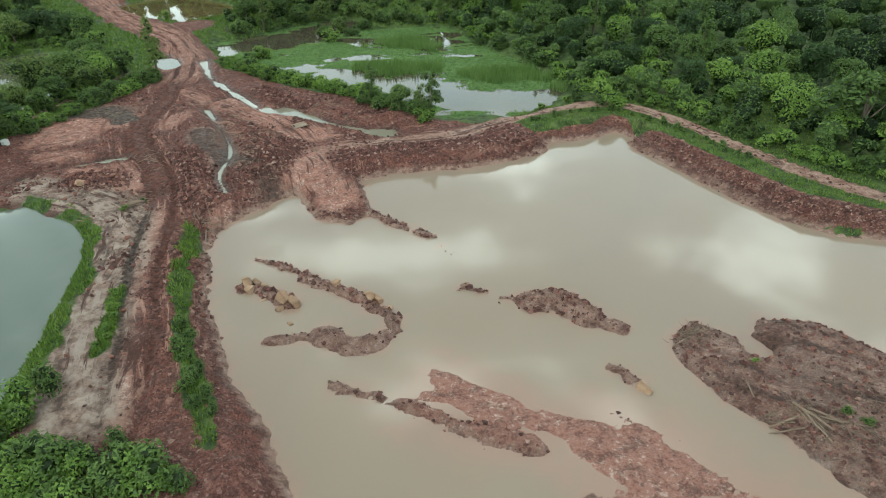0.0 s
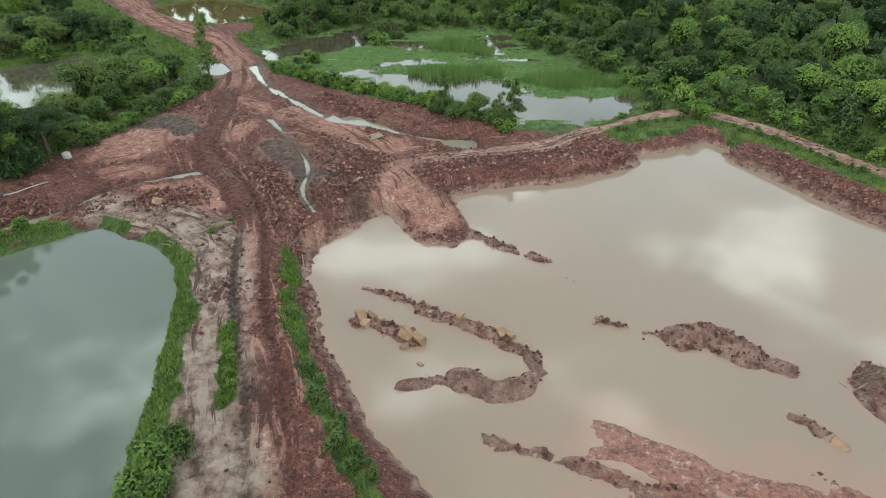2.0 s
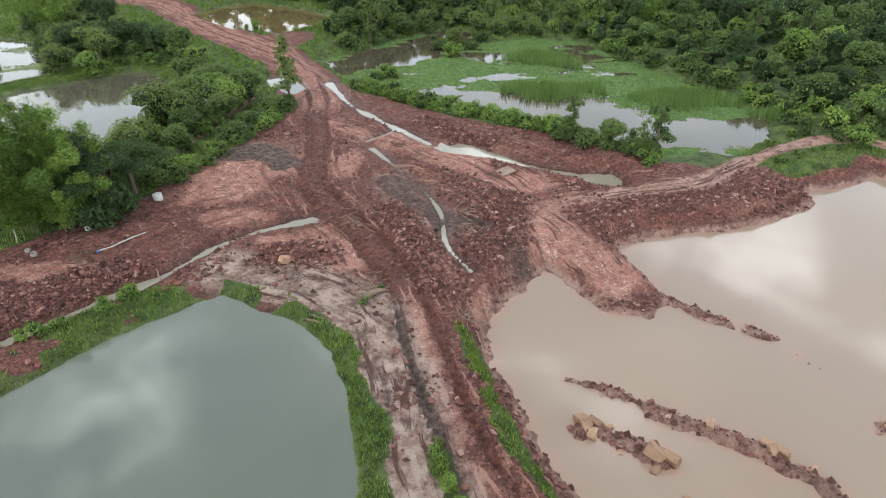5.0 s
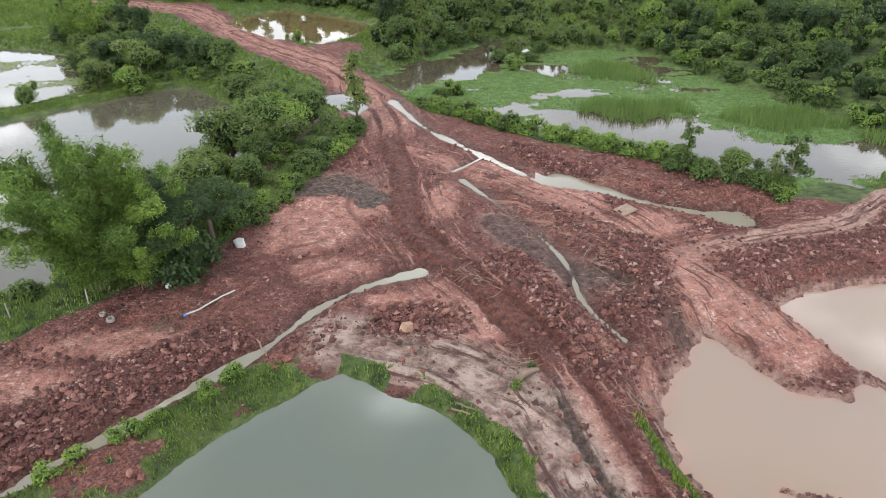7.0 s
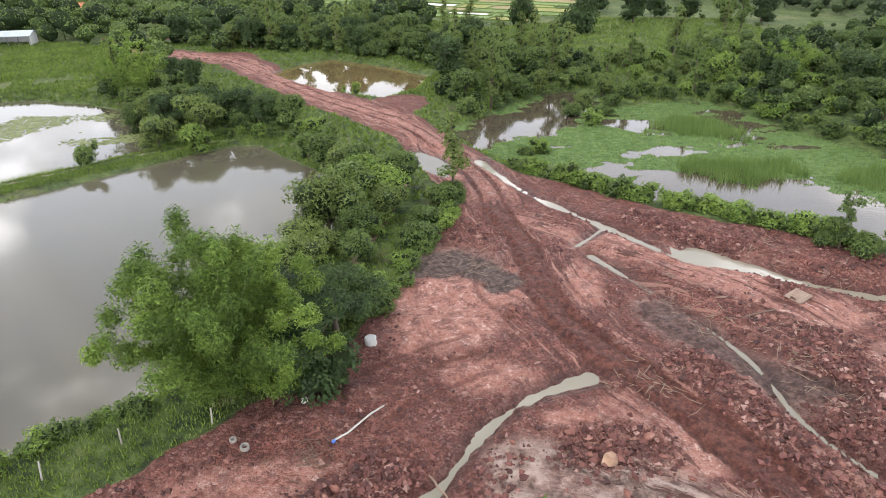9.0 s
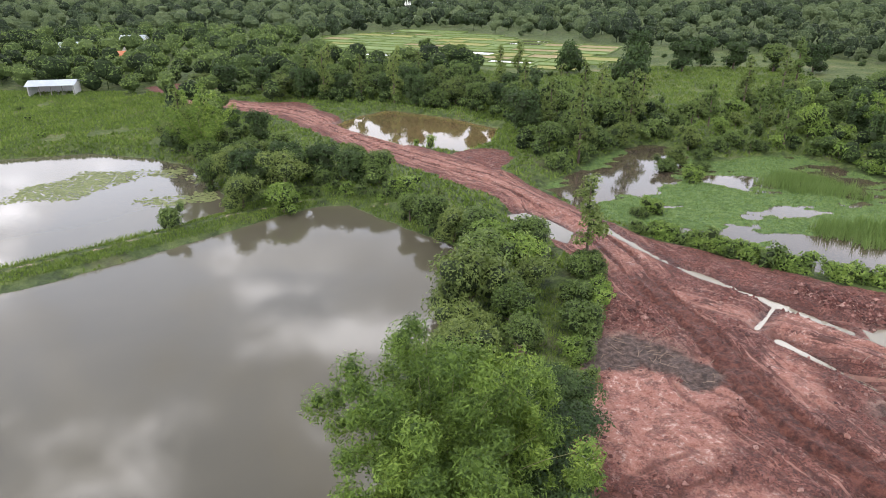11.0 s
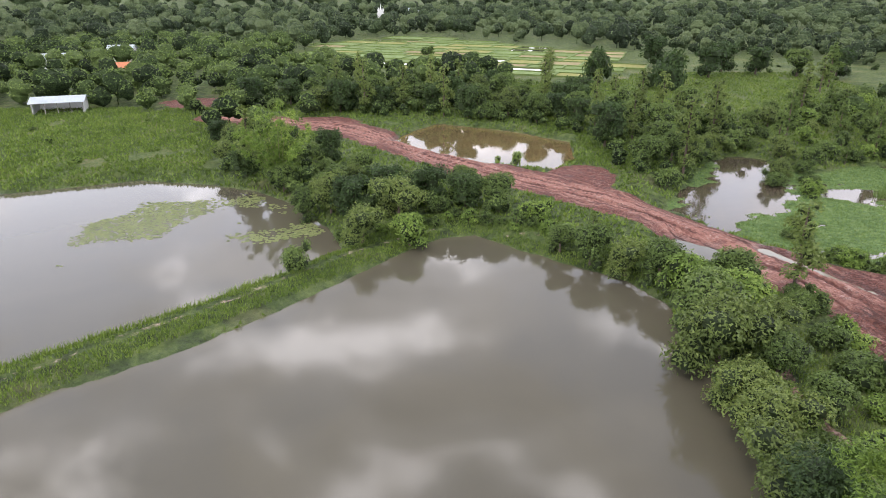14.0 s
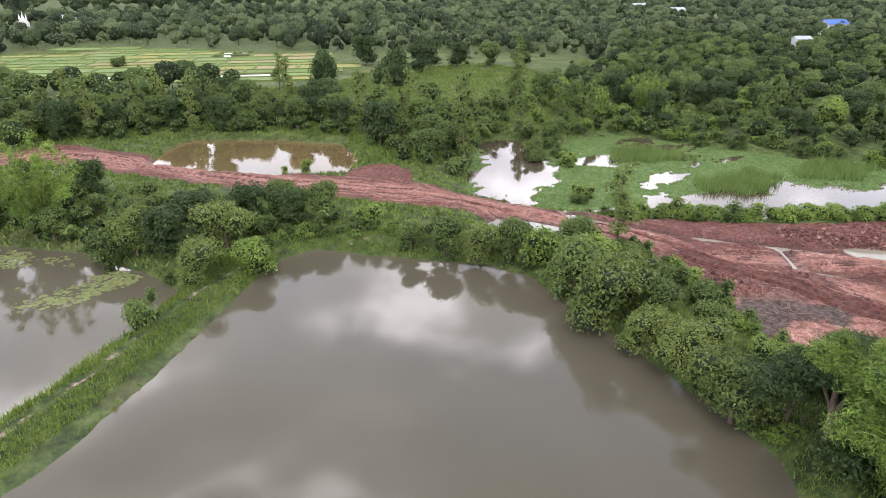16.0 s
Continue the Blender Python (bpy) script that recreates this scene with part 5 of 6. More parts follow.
x, y, h = sow([(-36, -24, 24, 56, 0.3), (-62, -36, 42, 64, 0.3), (-28, -13, 24, 58, 0.3), (-82, -52, 58, 100, 0.45), (8, 46, 56, 96, 0.35)], 75000, 41, grassy)
blades("grass", x, y, h, 0.34, 0.06, GRASS, "rough green grass along the pond banks", "grass", 42)
bank = [(-150, 71), (-117.6, 100), (-104, 112), (-94, 122), (-84, 128.6), (-74, 125.5), (-64, 116)]
x, y, h = sow([(-132, -84, 84, 132, 0.8), (-90, -60, 110, 132, 0.25)], 110000, 43, lambda x, y, h, s, c: grassy(x, y, h, s, c) & (to_line(x, y, bank)[0] < 3.6) & ((to_line(x, y, bank)[0] > 0.45) | (vnoise(x, y, 5) > 0.3)))
blades("grass", x, y, h, 0.36, 0.06, GRASS, "tall green grass on the dam between two ponds", "grass", 44)
reed_beds = [(-11, 118.5, 8.5, 5.2), (9, 115, 7.5, 5.4), (-11, 138, 7.5, 5.5), (17.5, 107, 2.2, 2.0)]


def in_bed(x, y, h, s, c):
    ok = np.zeros(x.shape, bool)
    for bx, by, rx, ry in reed_beds:
        ok |= np.hypot((x - bx) / rx, (y - by) / ry) + 0.75 * fbm(x, y, 4, 4, 9) < 0.95
    return ok


x, y, h = sow([(-26, 26, 100, 148, 1.0)], 62000, 45, in_bed)
blades("reeds", x, y, np.maximum(h, 0.15), 1.5, 0.06, REED, "dense green reed beds standing in the marsh", "reeds", 46, 0.18)
x, y, h = sow([(-52, 20, 92, 160, 1.0)], 70000, 47, lambda x, y, h, s, c: (c[1] > 0.5) & (h > 0.18))
blades("marsh_grass", x, y, h, 0.22, 0.09, REED, "short floating grass mat over the marsh water", "grass", 48, 0.6)


x, y, h = sow([(-126, -96, 96, 126, 1.0)], 36000, 49, lambda x, y, h, s, c: (to_line(x, y, [(-126, 96.6), (-119.4, 101.7), (-113.1, 106.3), (-106.3, 112.1), (-100.9, 117.6)])[0] + 0.5 * fbm(x, y, 2.5, 2, 6) < 0.5))
blades("reeds", x, y, np.maximum(h, 0.75), 0.8, 0.04, GRASS, "row of olive reeds along the dam in the pond", "reeds", 50, 0.12)


def weedy(x, y, h, s, c):
    """Open green ground of meadow and fields, thick in patches."""
    ok = (s[0] < 0.35) & (to_shape(x, y, PADDIES) > 2) & (to_shape(x, y, MARSH) > 0.5) & (fbm(x, y, 7, 4, 23) > -0.45) & (to_line(x, y, bank)[0] > 4.5)
    for poly, level, *_ in WATERS:
        ok &= ~((to_shape(x, y, poly) < 1.5) & (h < level + 0.06))
    return ok


x, y, h = sow([(-200, -118, 150, 214, 0.42), (-60, 40, 150, 262, 0.45), (-118, -40, 104, 215, 0.45)], 90000, 51, weedy)
blades("weeds", x, y, h, 0.5, 0.18, GRASS, "rough tussocks of weeds over meadow and field", "weeds", 52, 0.5)


def lily_pads():
    rng = np.random.default_rng(9)
    x, y = rng.uniform(-134, -94, 24000), rng.uniform(112, 156, 24000)
    f = fbm(x, y, 9, 3, 55)
    ok = (to_shape(x, y, WEST_POND) < -0.8) & (f + 0.9 * step(8, 2, to_line(x, y, [(-99, 133), (-106, 131), (-108, 140), (-112, 143), (-120, 138), (-126, 126)])[0]) > 0.58 + 0.35 * rng.random(len(x)))
    x, y = x[ok], y[ok]
    n = len(x)
    r = rng.uniform(0.12, 0.3, n)
    a = np.arange(6) / 6 * 6.283
    v = np.stack([x[:, None] + r[:, None] * np.cos(a), y[:, None] + r[:, None] * np.sin(a), np.full((n, 6), 0.815) + rng.uniform(0, 0.012, (n, 1))], -1).reshape(-1, 3)
    return tagged(new("lily_pads", fill_mesh("lily_pads", v, np.arange(6 * n).reshape(n, 6), [LILY], False, tint=rng.uniform(0.2, 0.8, n).repeat(6))), "yellow-green lily pads floating on the grey pond", "water plants", kind="stuff")


lily_pads()

# ---- rocks and spoil ----
ICO = [(-1, 1.6, 0), (1, 1.6, 0), (-1, -1.6, 0), (1, -1.6, 0), (0, -1, 1.6), (0, 1, 1.6), (0, -1, -1.6), (0, 1, -1.6), (1.6, 0, -1), (1.6, 0, 1), (-1.6, 0, -1), (-1.6, 0, 1)]
ICO_F = [(0, 11, 5), (0, 5, 1), (0, 1, 7), (0, 7, 10), (0, 10, 11), (1, 5, 9), (5, 11, 4), (11, 10, 2), (10, 7, 6), (7, 1, 8), (3, 9, 4), (3, 4, 2), (3, 2, 6), (3, 6, 8), (3, 8, 9), (4, 9, 5), (2, 4, 11), (6, 2, 10), (8, 6, 7), (9, 8, 1)]


def rock_mesh(seed, mat, flat=0.65):
    """A broken block with blunt edges."""
    rng = np.random.default_rng(seed)
    bm = bmesh.new()
    vs = [bm.verts.new(Vector(p).normalized() * rng.uniform(0.38, 0.6)) for p in ICO]
    for f in ICO_F:
        bm.faces.new([vs[i] for i in f])
    for v in vs:
        v.co.x *= 1.25
        v.co.z *= flat
    bmesh.ops.bevel(bm, geom=[e for e in bm.edges], offset=0.05, segments=1, affect="EDGES")
    me = bpy.data.meshes.new("rock")
    bm.to_mesh(me)
    bm.free()
    me.materials.append(mat)
    return me


RED_ROCKS = [rock_mesh(s, ROCK) for s in range(6)]


def block_mesh(seed, mat):
    """A split block of sandstone with blunt broken corners."""
    rng = np.random.default_rng(seed)
    bm = bmesh.new()
    bmesh.ops.create_cube(bm, size=1, matrix=Matrix.Diagonal((1.0, 0.78, 0.66, 1)))
    for v in bm.verts:
        v.co += Vector(rng.normal(0, 0.09, 3))
    bmesh.ops.bevel(bm, geom=bm.edges[:], offset=0.06, segments=2, affect="EDGES")
    for v in bm.verts:
        v.co += Vector(rng.normal(0, 0.012, 3))
    me = bpy.data.meshes.new("boulder")
    bm.to_mesh(me)
    bm.free()
    me.materials.append(mat)
    return me


TAN_ROCKS = [block_mesh(s + 20, TAN_ROCK) for s in range(5)]


def rocks(rows, meshes, name, label, group):
    xs, ys = np.array([r[0] for r in rows]), np.array([r[1] for r in rows])
    zs = ground_at(xs, ys)[0]
    rng = np.random.default_rng(len(rows))
    for i, (x, y, s) in enumerate(rows):
        ob = new(name, meshes[i % len(meshes)])
        ob.matrix_basis = pose(x, y, max(float(zs[i]), -0.12) + 0.16 * s, *rng.uniform(-25, 25, 2), rng.uniform(0, 360)) @ Matrix.Diagonal((s, s * rng.uniform(0.7, 1), s * rng.uniform(0.8, 1.1), 1))
        tagged(ob, label, "rock", group)


rocks([(-18.2, 47.1, 1.15), (-17.3, 47.3, 1.05), (-17.7, 46.3, 0.8), (-16.6, 46.9, 0.6), (-14.4, 44.5, 1.2), (-13.5, 44.3, 1.15), (-14.5, 43.6, 0.75), (-16.3, 45, 0.45)], TAN_ROCKS, "boulder", "pale tan broken boulder on a mud island", "boulders in the muddy pond")
rocks([(-7.3, 45.3, 1.0), (-6.5, 45.1, 1.05), (-10.3, 46.9, 0.7), (8.2, 46.3, 0.5), (13.2, 34.6, 1.05), (-13.2, 41.7, 0.5), (-5.4, 43.6, 0.5), (0.9, 47.3, 0.5)], TAN_ROCKS, "boulder", "brown sandstone boulder half sunk in mud", "boulders in the muddy pond")
rocks([(-40.6, 63.4, 1.0)], TAN_ROCKS, "boulder", "grey-tan boulder lying on red rubble", "")


def spoil(n, seed, box, test):
    rng = np.random.default_rng(seed)
    x, y = rng.uniform(box[0], box[1], n), rng.uniform(box[2], box[3], n)
    h, s, c = ground_at(x, y)
    ok = test(x, y, h, s, c, rng.random(n))
    return x[ok], y[ok], h[ok]


def stony(x, y, h, s, c, r):
    w = c[0] * 0.9 + s[0] * (1 - s[1]) * (0.07 + 0.4 * step(0.0, 0.4, fbm(x, y, 6, 3, 88)))
    return (r < w) & (s[0] > 0.4) & (h > -0.05) & (s[3] < 0.6) & ((c[3] < 0.6) | (h < 1.0))


x, y, h = spoil(5200, 61, (-66, 40, 34, 100), stony)
near = [i for i in range(len(x)) if (x[i] < -20 and y[i] < 80)][:150]
rocks([(float(x[i]), float(y[i]), 0.28 + 0.4 * ((i * 0.618) % 1) ** 2) for i in near], RED_ROCKS, "rock", "loose red laterite rock on the spoil", "loose rocks on the spoil")
rocks([(float(x[i]), float(y[i]), 0.25 + 0.3 * ((i * 0.618) % 1)) for i in range(len(x)) if x[i] > 22][:60], RED_ROCKS, "rock", "loose red rock on the pond dam", "loose rocks on the dam")


def rubble_stones(n, seed, box, size, label):
    """Countless small stones in one mesh."""
    x, y, h = spoil(n, seed, box, stony)
    rng = np.random.default_rng(seed + 1)
    n = len(x)
    base = np.array([(1, 0, 0), (0, 1, 0), (-1, 0, 0), (0, -1, 0), (0, 0, 0.8), (0, 0, -0.8)])
    f = np.array([(0, 1, 4), (1, 2, 4), (2, 3, 4), (3, 0, 4), (1, 0, 5), (2, 1, 5), (3, 2, 5), (0, 3, 5)])
    s = size[0] + (size[1] - size[0]) * rng.random(n) ** 3
    a = rng.uniform(0, 6.28, n)
    v = base[None] * (s[:, None, None] * rng.uniform(0.55, 1.2, (n, 6, 1))) + rng.normal(0, 0.18, (n, 6, 3)) * s[:, None, None]
    ca, sa = np.cos(a)[:, None], np.sin(a)[:, None]
    vx, vy = v[..., 0] * ca - v[..., 1] * sa, v[..., 0] * sa + v[..., 1] * ca
    v = np.stack([vx + x[:, None], vy + y[:, None], v[..., 2] + h[:, None] + 0.15 * s[:, None]], -1).reshape(-1, 3)
    faces = (f[None] + 6 * np.arange(n)[:, None, None]).reshape(-1, 3)
    return tagged(new("rubble_stones", fill_mesh("rubble_stones", v, faces, [RUBBLE], False)), label, "rubble", kind="stuff")


def mat_rubble():
    k = Mat("rubble")
    g = k.n("ShaderNodeNewGeometry")
    col = k.ramp(g.outputs["Random Per Island"], [(0.0, (0.045, 0.018, 0.016)), (0.5, (0.13, 0.047, 0.038)), (0.85, (0.24, 0.1, 0.08)), (1.0, (0.44, 0.28, 0.23))])
    k.set("Base Color", k.mix(k.ramp(k.noise(g.outputs["Position"], 5, 5, 0.7), [(0.4, 0.5), (0.6, 0.0)]), col, (0.08, 0.035, 0.028))).set("Roughness", 0.8)
    return k.m


RUBBLE = mat_rubble()
rubble_stones(150000, 63, (-75, 12, 42, 100), (0.06, 0.34), "small red laterite stones strewn over the spoil heaps")
rubble_stones(80000, 64, (-24, 60, 26, 86), (0.05, 0.26), "red gravel on the pond dams and mud islands")


# ---- wood ----
def twig_litter(name, spots, n, label, seed, length=(0.4, 1.8)):
    """Brushwood and roots churned into the soil."""
    rng = np.random.default_rng(seed)
    px = np.array([spots[i % len(spots)] for i in range(n)], float)
    x, y = px[:, 0] + rng.normal(0, 1, n) * px[:, 2], px[:, 1] + rng.normal(0, 1, n) * px[:, 2]
    z = ground_at(x, y)[0]
    pieces = []
    for i in range(n):
        a, l, t = rng.uniform(0, 6.28), rng.uniform(*length), rng.uniform(-0.12, 0.3)
        dx, dy = math.cos(a) * l / 2, math.sin(a) * l / 2
        pieces.append(tube([(x[i] - dx, y[i] - dy, z[i] + 0.02), (x[i] + rng.normal(0, 0.06), y[i] + rng.normal(0, 0.06), z[i] + 0.07), (x[i] + dx, y[i] + dy, z[i] + 0.05 + l * t)], [0.035, 0.028, 0.012], 4))
    v, f = join(pieces)
    return tagged(new(name, fill_mesh(name, v, f, [WOOD], False)), label, "brushwood", kind="stuff")


twig_litter("twig_litter", [(-29, 79, 2.0), (-25, 72, 1.8), (-31, 84, 1.5), (-48, 88, 2.2), (-22, 68, 1.6), (-24, 76, 2.0), (-33, 60, 1.0), (-25, 57, 0.8), (-20, 91, 1.5), (-14, 86, 1.6), (-36, 71, 1.5)], 420, "grey broken twigs and roots churned into red soil", 71)
twig_litter("twig_litter", [(18.3, 40.4, 0.8), (22.4, 31.4, 1.0), (25, 29.5, 1.4), (27, 33, 1.6), (29, 28, 1.6), (-58, 64, 0.8)], 260, "brown brushwood caught on the muddy island", 72)


def log_thing(name, a, b, r, mat, label, category, group=""):
    """A pole or log between two points of the plan, lying on the ground."""
    za, zb = height(*a), height(*b)
    l = math.dist(a, b)
    rng = np.random.default_rng(int(abs(a[0] * 131 + a[1] * 17)))
    pts = [(l * u, rng.normal(0, r * 0.5), r * 0.6 + rng.normal(0, r * 0.2)) for u in (0, 0.25, 0.5, 0.75, 1)]
    v, f = tube(pts, [r, r * 0.96, r * 0.9, r * 0.86, r * 0.8], 8)
    caps = np.array([[0, 1, 2, 3], [0, 3, 4, 7], [4, 5, 6, 7], [32, 33, 34, 35], [32, 35, 36, 39], [36, 37, 38, 39]])
    ob = new(name, fill_mesh(name, v, np.concatenate([f, caps]), [mat], True))
    d = Vector((b[0] - a[0], b[1] - a[1], zb - za))
    ob.matrix_basis = Matrix.Translation((a[0], a[1], za)) @ d.to_track_quat("X", "Z").to_matrix().to_4x4()
    return tagged(ob, label, category, group)


rng = np.random.default_rng(14)
for i in range(13):
    cx, cy = 22.3 + rng.normal(0, 0.9), 31.2 + rng.normal(0, 0.5)
    a, l = rng.normal(-0.5, 0.5), rng.uniform(1.2, 3.4)
    log_thing("log", (cx - math.cos(a) * l / 2, cy - math.sin(a) * l / 2), (cx + math.cos(a) * l / 2, cy + math.sin(a) * l / 2), rng.uniform(0.06, 0.11), WOOD, "weathered pole in a heap of driftwood", "log", "driftwood poles on the island")
for i in range(8):
    cx, cy = 18.1 + rng.normal(0, 0.5), 40.5 + rng.normal(0, 0.6)
    a, l = rng.normal(0.5, 0.35), rng.uniform(1.2, 2.6)
    log_thing("log", (cx - math.cos(a) * l / 2, cy - math.sin(a) * l / 2), (cx + math.cos(a) * l / 2, cy + math.sin(a) * l / 2), rng.uniform(0.06, 0.1), WOOD, "muddy pole stacked at the island's tip", "log", "driftwood poles on the island")
log_thing("log", (20, 34.6), (20.1, 33.2), 0.08, WOOD, "upright grey pole leaning on the mud bank", "log")
for a, b, label in (((-25.2, 57.6), (-24, 53.6), "long weathered pole lying on the pit bank"), ((-37.4, 56), (-36.2, 55.3), "pale cut pole at the pond edge"), ((-37.1, 56.3), (-35.9, 55.6), "pale cut pole at the pond edge"),
                    ((-26.6, 79.2), (-23.6, 80.4), "thin grey branch lying on red soil"), ((-51.2, 62.4), (-50, 60.6), "thin dead branch beside the puddle"), ((-30, 72), (-28.4, 72.8), "short grey log in churned soil")):
    log_thing("pole", a, b, 0.07, WOOD, label, "pole")


def stump(x, y):
    ob = new("tree_stump")
    ob.matrix_basis = pose(x, y, height(x, y), 0, 0, 40)
    v, f = join([tube([(-0.9, 0, 0.15), (-0.2, 0.1, 0.4), (0.5, 0, 0.42), (1.0, -0.1, 0.3)], [0.22, 0.26, 0.2, 0.14], 8)])
    t = new("trunk", fill_mesh("trunk", v, f, [WOOD], True))
    t.parent = ob
    rng = np.random.default_rng(3)
    for i in range(7):
        a = i * 0.9
        v, f = tube([(-0.7, 0, 0.2), (-0.9 - 0.2 * math.cos(a), 0.45 * math.sin(a), 0.3 + 0.4 * math.cos(a)), (-1.1, 0.9 * math.sin(a), 0.25 + 0.6 * math.cos(a))], [0.1, 0.06, 0.02], 5)
        r = new("root", fill_mesh("root", v, f, [WOOD], True))
        r.parent = ob
    return tagged(ob, "uprooted grey tree stump with bare roots", "tree stump")


stump(-32.6, 58.4)
plant_all([("shrub", -33.2, 57.5, 0.6), ("shrub_b", -32, 59.4, 0.5), ("shrub", -68.9, 157.8, 1.3, 2.0), ("shrub", -71.2, 160.5, 0.9, 2.0)], "shrubs on the banks")


# ---- small things on the red earth ----
def pipe(a, b):
    ob = log_thing("plastic_pipe", a, b, 0.075, PVC, "long grey plastic pipe lying on red mud", "pipe")
    l = math.dist(a, b)
    bm = bmesh.new()
    bmesh.ops.create_cone(bm, cap_ends=True, segments=12, radius1=0.11, radius2=0.11, depth=0.22, matrix=pose(0.05, 0, 0.05, 0, 90, 0))
    bmesh.ops.bevel(bm, geom=bm.edges[:], offset=0.015, segments=1, affect="EDGES")
    part("coupling", bm, BLUE_PLASTIC, ob, "blue plastic coupling")
    return ob


pipe((-57.2, 64.8), (-54.4, 68.1))


def sack(x, y, size, turn, label):
    bm = bmesh.new()
    bmesh.ops.create_cube(bm, size=1)
    bmesh.ops.subdivide_edges(bm, edges=bm.edges[:], cuts=4, use_grid_fill=True)
    rng = np.random.default_rng(int(abs(x) * 10))
    for v in bm.verts:
        r = 1 - 0.28 * (abs(v.co.x) * 2 * abs(v.co.y) * 2) ** 2
        v.co = Vector((v.co.x * r * 1.0, v.co.y * r * 0.9, v.co.z * 0.85 * (1 - 0.25 * (v.co.x ** 2 + v.co.y ** 2) * 2))) + Vector(rng.normal(0, 0.018, 3))
        v.co *= size
    me = bpy.data.meshes.new("sack")
    bm.to_mesh(me)
    bm.free()
    for p in me.polygons:
        p.use_smooth = True
    me.materials.append(SACKING)
    ob = new("sack", me)
    ob.matrix_basis = pose(x, y, height(x, y) + 0.36 * size, 4, -5, turn)
    return tagged(ob, label, "sack")


sack(-56.1, 75.2, 0.9, 25, "bulging white woven sack at the edge of the trees")
sack(-59.6, 68.1, 0.42, 60, "crumpled white plastic bag on red soil")


def ring(x, y, r):
    bm = bmesh.new()
    seg = 20
    rings_ = [(r, 0), (r, 0.22), (r - 0.02, 0.25), (r - 0.09, 0.25), (r - 0.11, 0.22), (r - 0.11, 0)]
    grid = [[bm.verts.new((q * math.cos(2 * math.pi * i / seg), q * math.sin(2 * math.pi * i / seg), z)) for q, z in rings_] for i in range(seg)]
    for i in range(seg):
        for j in range(5):
            bm.faces.new((grid[i][j], grid[(i + 1) % seg][j], grid[(i + 1) % seg][j + 1], grid[i][j + 1]))
    me = bpy.data.meshes.new("concrete_ring")
    bm.to_mesh(me)
    bm.free()
    me.materials.append(CONCRETE)
    ob = new("concrete_ring", me)
    ob.matrix_basis = pose(x, y, height(x, y) - 0.02, 6, 4, 0)
    return tagged(ob, "small concrete ring lying on muddy red ground", "concrete ring")


ring(-62.5, 64.3, 0.28)
ring(-63.4, 64.9, 0.22)


def board(x, y, w, d, turn, label):
    bm = bmesh.new()
    bmesh.ops.create_cube(bm, size=1, matrix=Matrix.Diagonal((w, d, 0.05, 1)))
    bmesh.ops.bevel(bm, geom=bm.edges[:], offset=0.01, segments=1, affect="EDGES")
    me = bpy.data.meshes.new("board")
    bm.to_mesh(me)
    bm.free()
    me.materials.append(WOOD)
    ob = new("board", me)
    ob.matrix_basis = pose(x, y, height(x, y) + 0.08, 3, -4, turn)
    return tagged(ob, label, "board")


board(-20.9, 82.2, 1.9, 1.5, 35, "tan wooden board laid on the mud")
for i, (x, y) in enumerate(((-73.4, 61.6), (-65.2, 66.4), (-70.2, 64.6))):
    bm = bmesh.new()
    bmesh.ops.create_cone(bm, cap_ends=True, segments=8, radius1=0.06, radius2=0.05, depth=1.5, matrix=pose(0, 0, 0.6))
    me = bpy.data.meshes.new("fence_post")
    bm.to_mesh(me)
    bm.free()
    me.materials.append(CONCRETE)
    ob = new("fence_post", me)
    ob.matrix_basis = pose(x, y, height(x, y), 4 * i - 3, 5, 0)
    tagged(ob, "short grey post on the grassy bank", "post", "posts on the bank")


# ---- houses and sheds ----
def box(bm, x0, x1, y0, y1, z0, z1):
    bmesh.ops.create_cube(bm, size=1, matrix=Matrix.Translation(((x0 + x1) / 2, (y0 + y1) / 2, (z0 + z1) / 2)) @ Matrix.Diagonal((x1 - x0, y1 - y0, z1 - z0, 1)))


def roof_slope(w, d, rise, thick, side):
    """One pitched roof panel with standing ribs."""
    bm = bmesh.new()
    l = math.hypot(d, rise)
    box(bm, -w / 2, w / 2, 0, l, 0, thick)
    n = int(w / 0.8)
    for i in range(n + 1):
        x = -w / 2 + w * i / n
        box(bm, x - 0.03, x + 0.03, 0, l, thick, thick + 0.04)
    bm.transform(pose(0, 0, 0, 0, 0, 180 if side else 0) @ Matrix.Translation((0, -d, 0)) @ pose(0, 0, 0, math.degrees(math.atan2(rise, d))))
    return bm


